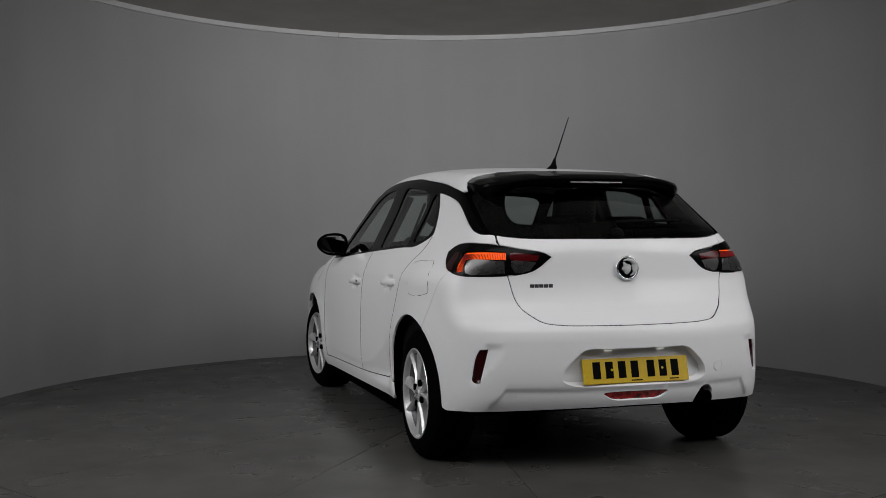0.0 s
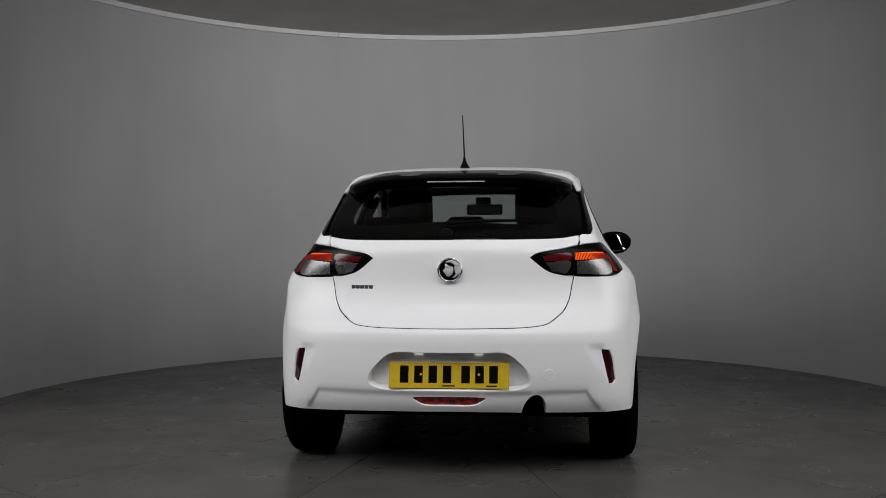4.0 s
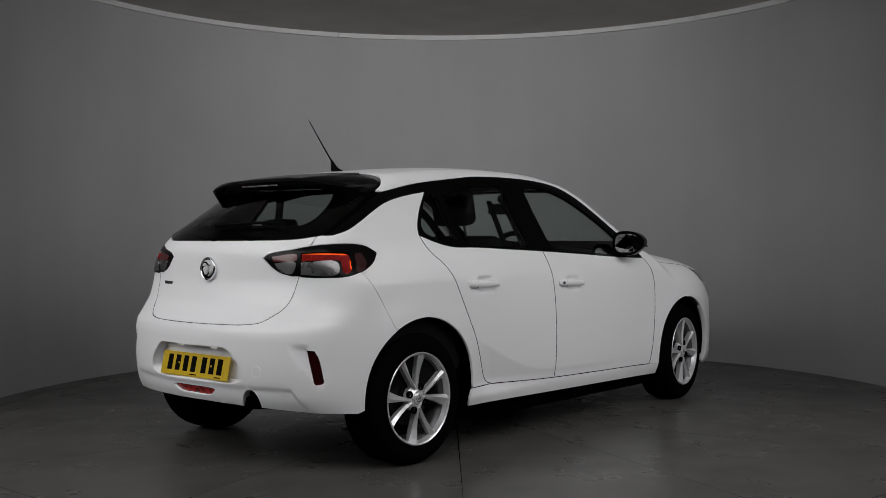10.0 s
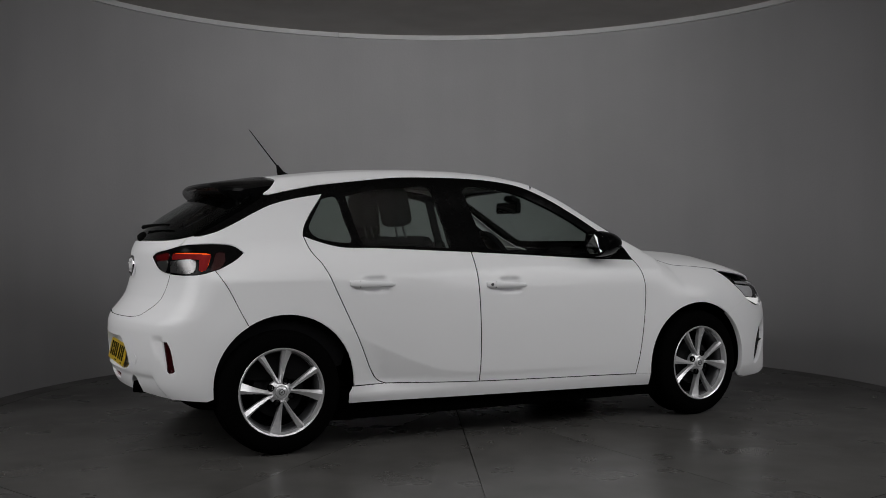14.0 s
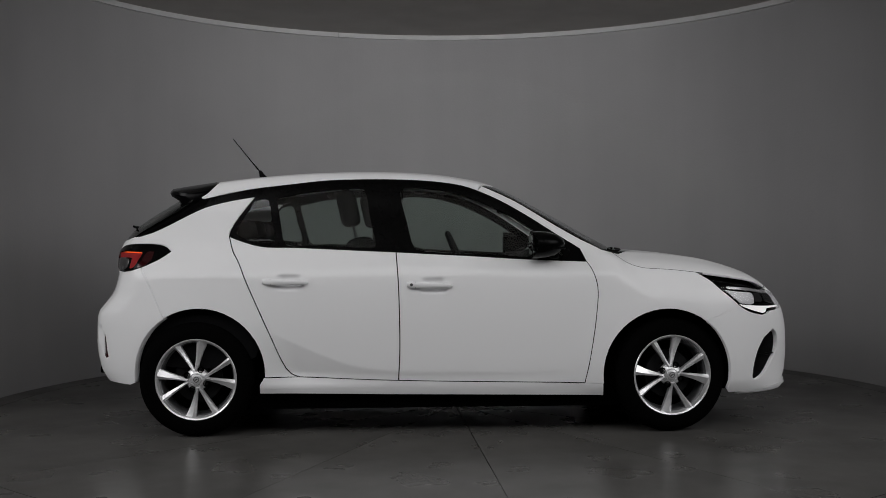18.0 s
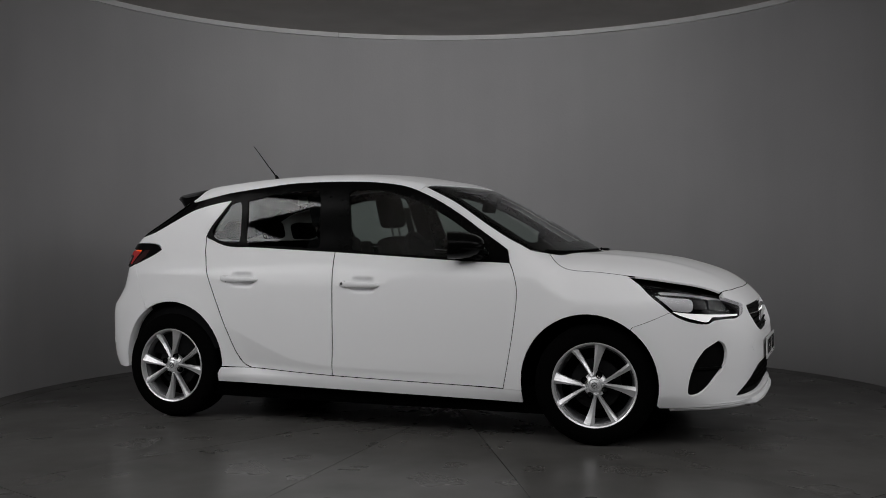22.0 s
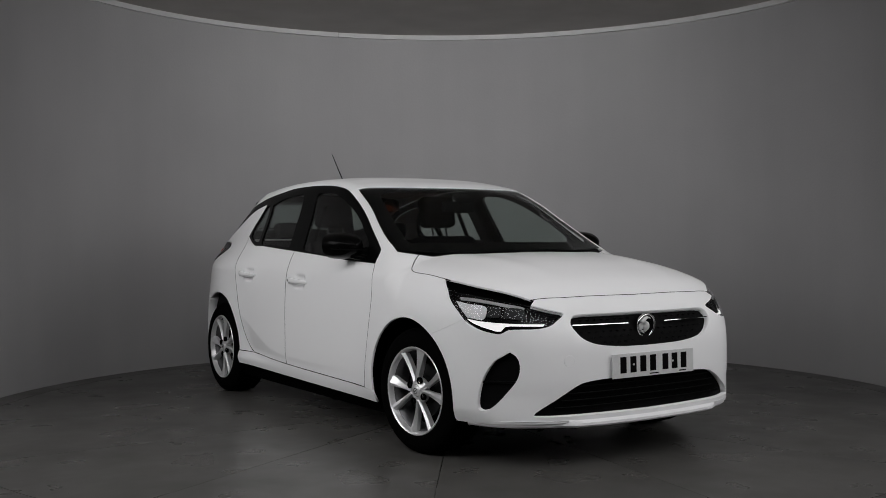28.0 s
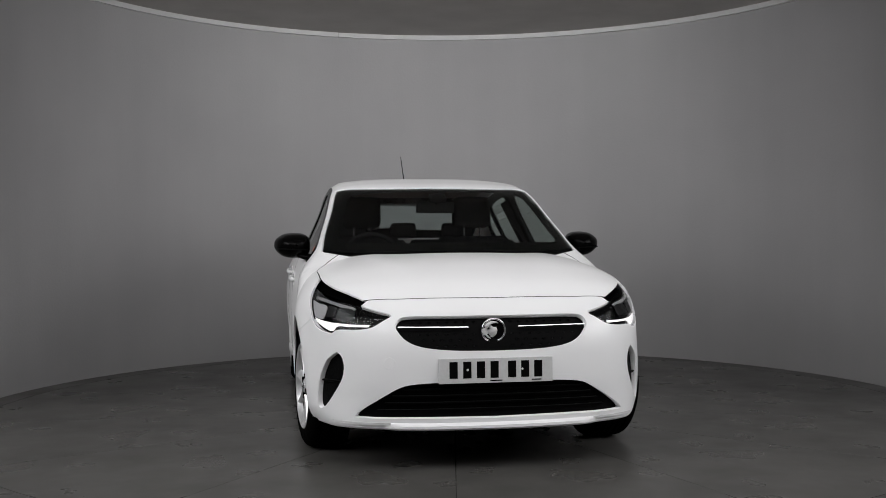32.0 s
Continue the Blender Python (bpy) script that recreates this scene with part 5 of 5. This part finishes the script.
def details():
    # model name on the tailgate as five plain bars
    for i in range(5):
        w = 0.462 - 0.024 * i
        q = onto("tail", flat("tail", np.array([(-1.82, w, 0.838)])))
        n = slope(q)[0]
        bm = bmesh.new()
        yaw = math.degrees(math.atan2(n[1], n[0]))
        block(bm, (0.004, 0.019, 0.016), pose(*q[0], 0, 0, yaw), 0.001)
        part("name_bar", bm, STEEL, bpy.data.objects["tailgate"], "plain dark bar of the model name")
    # chrome strips and studs of the upper grille
    for s in (1, -1):
        pts = noses([(1.99 - 0.002, w, 0.655 + 0.010 * (w - 0.1)) for w in (0.112, 0.19, 0.26, 0.33, 0.40, 0.428)], 4)
        nr = slope(pts)
        bm = bmesh.new()
        strip(bm, (pts - nr * 0.010) * (1, s, 1), nr * (1, s, 1), 0.006, 0.008)
        part("chrome_strip", bm, CHROME, GRILLE, "slim chrome strip", smooth=False)
        for row in range(5):
            for col in range(9):
                w = 0.085 + 0.041 * col + 0.02 * (row % 2)
                z = 0.687 - 0.028 * row
                if w > 0.40 - 0.07 * max(0, row - 2) or abs(z - 0.655) < 0.010:
                    continue
                q = noses([(2.0, w, z), (2.0, w + 0.001, z)], 1)[:1]
                n = slope(q)[0] * (1, s, 1)
                c = q[0] * (1, s, 1) - n * 0.026
                bm = bmesh.new()
                u = Vector(n).cross(Vector((0, 0, 1))).normalized()
                v = Vector(n).cross(u)
                base = [bm.verts.new(Vector(c) + u * a + v * b) for a, b in ((-0.011, 0), (0, -0.006), (0.011, 0), (0, 0.006))]
                tip = bm.verts.new(Vector(c) + Vector(n) * 0.007)
                for k in range(4):
                    bm.faces.new((base[k], base[(k + 1) % 4], tip))
                part("stud", bm, GLOSS_BLACK, GRILLE)
        for z, w1 in ((0.378, 0.42), (0.347, 0.47), (0.316, 0.51), (0.285, 0.55)):
            pts = noses([(2.03, w1 * t / 6, z) for t in range(7)], 3)
            nr = slope(pts)
            bm = bmesh.new()
            strip(bm, (pts - nr * 0.026) * (1, s, 1), nr * (1, s, 1), 0.007, 0.012)
            part("rib", bm, PLASTIC, LOWER_GRILLE)
        # louvre in each side vent
        pts = noses([(1.75, 0.765, 0.40), (1.81, 0.725, 0.402), (1.88, 0.672, 0.405)], 4)
        nr = slope(pts)
        bm = bmesh.new()
        strip(bm, (pts - nr * 0.022) * (1, s, 1), nr * (1, s, 1), 0.010, 0.010)
        part("louvre", bm, PLASTIC, bpy.data.objects["side_vent"])
    # splitter under the front bumper
    line = noses(((1.66, 0.785, 0.213), (1.80, 0.715, 0.216), (1.92, 0.62, 0.221), (1.995, 0.46, 0.220), (2.02, 0.25, 0.217), (2.031, 0.0, 0.215)), 5)
    line = cat([line, (line * (1, -1, 1))[::-1][1:]])
    bm = bmesh.new()
    rings = []
    for i, p in enumerate(line):
        out = np.array((p[0] - 1.2, p[1] * 0.8, 0.0))
        out = out / np.linalg.norm(out)
        k = -0.008 + 0.026 * min(1, max(0, (0.50 - abs(p[1])) / 0.07))
        rings.append([bm.verts.new(p + out * a + np.array((0, 0, b))) for a, b in ((-0.02, 0.012), (0.004, 0.012), (k, 0.0), (k, -0.012), (k - 0.008, -0.020), (-0.03, -0.020))])
    for a, b in zip(rings, rings[1:]):
        for k in range(6):
            bm.faces.new((a[k], a[(k + 1) % 6], b[(k + 1) % 6], b[k]))
    bm.faces.new(rings[0][::-1])
    bm.faces.new(rings[-1])
    sp = part("splitter", bm, PAINT, FRONT_BUMPER, "white lip under the front bumper", smooth=True)
    sp.data.set_sharp_from_angle(angle=radians(40))
    # towing eye covers
    for bump_name, view, at in (("front_bumper", "nose", (2.011, -0.469, 0.500)), ("rear_bumper", "tail", (-1.901, -0.429, 0.464))):
        q = onto(view, flat(view, np.array([at])))
        n = Vector(slope(q)[0])
        m = Matrix.Translation(q[0]) @ n.to_track_quat("X", "Z").to_matrix().to_4x4()
        bm = bmesh.new()
        lathe(bm, ((0.0265, -0.002), (0.0265, 0.0005), (0.0255, 0.0012), (0.0245, 0.0005), (0.0240, 0.0012), (0.0005, 0.0016)), 32, m, axis="x")
        part("towing_eye_cover", bm, PAINT, bpy.data.objects[bump_name], "round white towing eye cover")
    # fuel flap on the left quarter
    flap = sides(((-1.36, 0.945), (-1.13, 0.935), (-1.115, 0.92), (-1.20, 0.80), (-1.225, 0.785), (-1.44, 0.795), (-1.455, 0.812), (-1.39, 0.93)), 3)
    loop = cat([flap, flap[:1]])
    bm = bmesh.new()
    nr = slope(loop)
    strip(bm, loop - nr * 0.002, nr, 0.0020, 0.0028)
    part("flap_joint", bm, DARK, bpy.data.objects["rear_quarter"], "dark joint round the fuel flap")
    panel("fuel_flap", "side", flap, PAINT, bpy.data.objects["rear_quarter"], "white fuel filler flap", off=0.0016, gap=0.0024, lip=0.0, step=0.04)
    # aerial
    bm = bmesh.new()
    rings = []
    for t, hw, z in ((0, 0.026, 0.0), (0.25, 0.022, 0.012), (0.5, 0.014, 0.022), (0.75, 0.008, 0.040), (1.0, 0.0045, 0.058)):
        xf, xb = -0.945 - 0.088 * t**0.6, -1.040 - 0.008 * t
        ring = []
        for j in range(12):
            a = 2 * math.pi * j / 12
            ring.append(bm.verts.new(((xf + xb) / 2 + (xf - xb) / 2 * math.cos(a), hw * math.sin(a), 1.412 + z)))
        rings.append(ring)
    for a, b in zip(rings, rings[1:]):
        for j in range(12):
            bm.faces.new((a[j], a[(j + 1) % 12], b[(j + 1) % 12], b[j]))
    bm.faces.new(rings[-1])
    base = part("aerial", bm, PLASTIC, CAR, "short black roof aerial", smooth=True)
    bm = bmesh.new()
    tube(bm, ((-1.040, -0.001, 1.462), (-1.10, -0.003, 1.535), (-1.202, -0.006, 1.663)), [0.0042, 0.0034, 0.0022], 8)
    part("rod", bm, PLASTIC, base, "thin black aerial rod")
    # wipers
    bm = bmesh.new()
    q = tops(((-1.765, 0.02), (-1.755, -0.10), (-1.735, -0.22), (-1.70, -0.36)), 4)
    tube(bm, [p + np.array((-0.012, 0, 0.018)) for p in q], [0.012, 0.011, 0.010, 0.009, 0.008, 0.008, 0.008, 0.007, 0.007, 0.006, 0.006, 0.005, 0.004], 8)
    wiper = part("rear_wiper", bm, PLASTIC, CAR, "black rear wiper", smooth=True)
    bm = bmesh.new()
    lathe(bm, ((0.030, 0.0), (0.030, 0.02), (0.020, 0.034), (0.0005, 0.038)), 18, pose(-1.775, 0.02, 1.058, 0, -35, 0), axis="z")
    part("pivot", bm, PLASTIC, wiper, smooth=True)
    for s0 in (-0.62, 0.02):
        q = tops([(1.120 - 0.55 * max(0, abs(s0 + 0.56 * t) - 0.2) ** 1.5, s0 + 0.56 * t) for t in (0, 0.25, 0.5, 0.75, 1.0)], 3)
        bm = bmesh.new()
        tube(bm, [p + np.array((0.0, 0, 0.003)) for p in q], 0.006, 8)
        part("front_wiper", bm, PLASTIC, CAR, "black windscreen wiper")
    # black scuttle between bonnet and windscreen
    half = cat([tops(((1.215, 0.0), (1.205, 0.2), (1.155, 0.39), (1.09, 0.53), (1.02, 0.62), (0.985, 0.655))), tops(((0.92, 0.67), (0.975, 0.575), (1.03, 0.40), (1.06, 0.2), (1.07, 0.0)))])
    panel("scuttle", "top", both(half), PLASTIC, CAR, "black scuttle below the windscreen", off=-0.014, gap=0.0, lip=0)


details()


# ---- cabin ----
def cushion(bm, size, m, puff=0.25):
    block(bm, size, m, min(size) * puff, 4)


def seat(name, x, y, label):
    bm = bmesh.new()
    cushion(bm, (0.50, 0.50, 0.16), pose(x + 0.30, y, 0.52, 0, -8, 0))
    st = part(name, bm, CLOTH, CAR, label, smooth=True)
    bm = bmesh.new()
    cushion(bm, (0.15, 0.50, 0.58), pose(x + 0.004, y, 0.775, 0, -14, 0), 0.42)
    part("backrest", bm, CLOTH, st, smooth=True)
    for d in (-1, 1):
        bm = bmesh.new()
        cushion(bm, (0.17, 0.08, 0.48), pose(x + 0.045, y + d * 0.225, 0.79, 0, -14, 0), 0.4)
        part("bolster", bm, CLOTH, st, smooth=True)
        bm = bmesh.new()
        tube(bm, ((x - 0.075, y + d * 0.055, 1.05), (x - 0.105, y + d * 0.055, 1.16)), 0.0065, 8)
        part("headrest_post", bm, STEEL, st, "steel headrest post")
    bm = bmesh.new()
    cushion(bm, (0.105, 0.26, 0.215), pose(x - 0.122, y, 1.225, 0, -12, 0), 0.49)
    part("headrest", bm, CLOTH, st, "dark cloth headrest", smooth=True)


seat("driver_seat", -0.36, -0.37, "dark cloth driver seat with headrest")
seat("passenger_seat", -0.26, 0.37, "dark cloth passenger seat with headrest")


def cabin():
    bm = bmesh.new()
    cushion(bm, (0.48, 1.24, 0.18), pose(-0.72, 0, 0.52))
    bench = part("rear_bench", bm, CLOTH, CAR, "dark cloth rear bench seat", smooth=True)
    for y, w in ((-0.32, 0.66), (0.34, 0.60)):
        bm = bmesh.new()
        cushion(bm, (0.14, w, 0.52), pose(-1.02, y, 0.78, 0, -18, 0), 0.3)
        part("backrest", bm, CLOTH, bench, smooth=True)
    for y, w in ((-0.40, 0.24), (-0.01, 0.19), (0.40, 0.24)):
        bm = bmesh.new()
        cushion(bm, (0.085, w, 0.11), pose(-1.06, y, 1.105, 0, -14, 0), 0.4)
        part("headrest", bm, CLOTH, bench, "low dark rear headrest", smooth=True)
    bm = bmesh.new()
    block(bm, (0.50, 1.06, 0.02), pose(-1.36, 0, 0.985), 0.004)
    part("parcel_shelf", bm, TRIM, CAR, "dark parcel shelf")
    # dashboard: rolled top, instrument hood, screen
    bm = bmesh.new()
    rings = []
    for i in range(21):
        w = -0.70 + 1.40 * i / 20
        bow = 0.10 * (w / 0.7) ** 2
        hood = 0.035 * math.exp(-((w + 0.36) / 0.16) ** 2)
        prof = ((0.98 - bow, 0.60), (0.98 - bow, 0.93), (0.80 - bow, 0.965 + 0.3 * hood), (0.60 - bow * 0.5, 0.958 + hood), (0.50 - bow * 0.3, 0.930 + hood), (0.47, 0.86), (0.52, 0.70), (0.60, 0.55))
        rings.append([bm.verts.new((x, w, z)) for x, z in prof])
    for a, b in zip(rings, rings[1:]):
        for k in range(8):
            bm.faces.new((a[k], a[(k + 1) % 8], b[(k + 1) % 8], b[k]))
    bm.faces.new(rings[0][::-1])
    bm.faces.new(rings[-1])
    dash = part("dashboard", bm, TRIM, CAR, "dark rolled dashboard", smooth=True)
    bm = bmesh.new()
    block(bm, (0.02, 0.22, 0.12), pose(0.46, 0.0, 0.90, 0, -8, 0), 0.006)
    part("screen", bm, GLOSS_BLACK, dash, "black dashboard screen")
    # steering wheel
    m = pose(0.16, -0.36, 0.915, 0, -24, 0)
    bm = bmesh.new()
    ring = [m @ Vector((0, 0.178 * math.cos(2 * math.pi * i / 40), 0.178 * math.sin(2 * math.pi * i / 40))) for i in range(41)]
    tube(bm, ring, 0.0155, 10)
    sw = part("steering_wheel", bm, TRIM, CAR, "dark steering wheel", smooth=True)
    bm = bmesh.new()
    block(bm, (0.05, 0.15, 0.12), m @ pose(0.02, 0, -0.01), 0.02, 3)
    for a in (0, 180, 270):
        block(bm, (0.018, 0.13, 0.035), m @ pose(0.012, 0, 0, a) @ pose(0, 0.105, 0), 0.006)
    part("boss", bm, TRIM, sw)
    bm = bmesh.new()
    tube(bm, (m @ Vector((0.02, 0, 0)), (0.52, -0.36, 0.80)), 0.04, 12)
    part("column", bm, TRIM, sw)
    # mirror inside the windscreen
    bm = bmesh.new()
    block(bm, (0.035, 0.235, 0.070), pose(0.445, -0.01, 1.235, 0, 8, 6), 0.015, 3)
    im = part("interior_mirror", bm, PLASTIC, CAR, "black interior mirror", smooth=True)
    bm = bmesh.new()
    block(bm, (0.002, 0.205, 0.050), pose(0.4265, -0.012, 1.2325, 0, 8, 6))
    part("mirror_glass", bm, MIRROR, im, "silvered mirror glass")
    bm = bmesh.new()
    block(bm, (0.07, 0.10, 0.035), pose(0.475, 0, 1.288, 0, 28, 0), 0.012, 3)
    tube(bm, ((0.455, -0.005, 1.25), (0.475, 0, 1.30)), 0.012, 8)
    part("sensor_box", bm, PLASTIC, im)
    # linings
    half = tops(((0.24, 0.0), (0.22, 0.30), (0.14, 0.50), (-0.6, 0.52), (-1.18, 0.50), (-1.22, 0.30), (-1.24, 0.0)), 5)
    panel("headlining", "top", both(half), LINING, CAR, "grey headlining", off=-0.030, gap=0.0, lip=0, step=0.08)
    for doors, line in ((FRONT_DOOR, cat([between(BELT, -0.2, 0.8), sides(((0.80, 0.90), (0.80, 0.33), (-0.19, 0.33)))])), (REAR_DOOR, cat([between(BELT, -1.05, -0.2), sides(((-0.2, 0.96), (-0.2, 0.33), (-0.75, 0.34), (-0.90, 0.65), (-1.05, 0.95)))]))):
        panel("door_card", "side", line, TRIM, doors, "dark door lining", off=-0.055, gap=0.0, lip=0, mirror=True, step=0.08)
    panel("boot_lining", "side", sides(((-1.08, 1.03), (-1.30, 1.00), (-1.55, 0.98), (-1.60, 0.60), (-1.60, 0.42), (-0.95, 0.42), (-0.95, 0.9)), 3), TRIM, {1: CAR, -1: CAR}, "dark boot lining", off=-0.06, gap=0.0, lip=0, mirror=True, step=0.08)
    bm = bmesh.new()
    block(bm, (2.45, 1.36, 0.03), pose(-0.35, 0, 0.31))
    part("cabin_floor", bm, TRIM, CAR, "dark cabin carpet")
    bm = bmesh.new()
    block(bm, (0.05, 1.40, 0.62), pose(0.98, 0, 0.62))
    part("bulkhead", bm, DARK, CAR, "dark bulkhead behind the engine")
    # belts and inner pillar
    for s in (1, -1):
        bm = bmesh.new()
        block(bm, (0.10, 0.03, 0.36), pose(-0.27, s * 0.655, 1.13, s * 26, -6, 0), 0.01)
        part("pillar_trim", bm, TRIM, CAR, "dark centre pillar trim")
        bm = bmesh.new()
        block(bm, (0.045, 0.003, 0.55), pose(-0.31, s * 0.60, 1.0, s * 22, -4, 0))
        part("seat_belt", bm, CLOTH, CAR, "black seat belt")


cabin()


# ---- movement ----
def motions():
    times = [i * 1.0 for i in range(33)]
    walk(TABLE, [(t, pose(0, 0, 0, 0, 0, turned(t))) for t in times])
    rows = []
    for t in times:
        m = pose(0, 0, 0, 0, 0, turned(t)) @ pose(-0.1528, -0.1611, 0)
        rows.append((t, m))
    walk(CAR, rows)


motions()
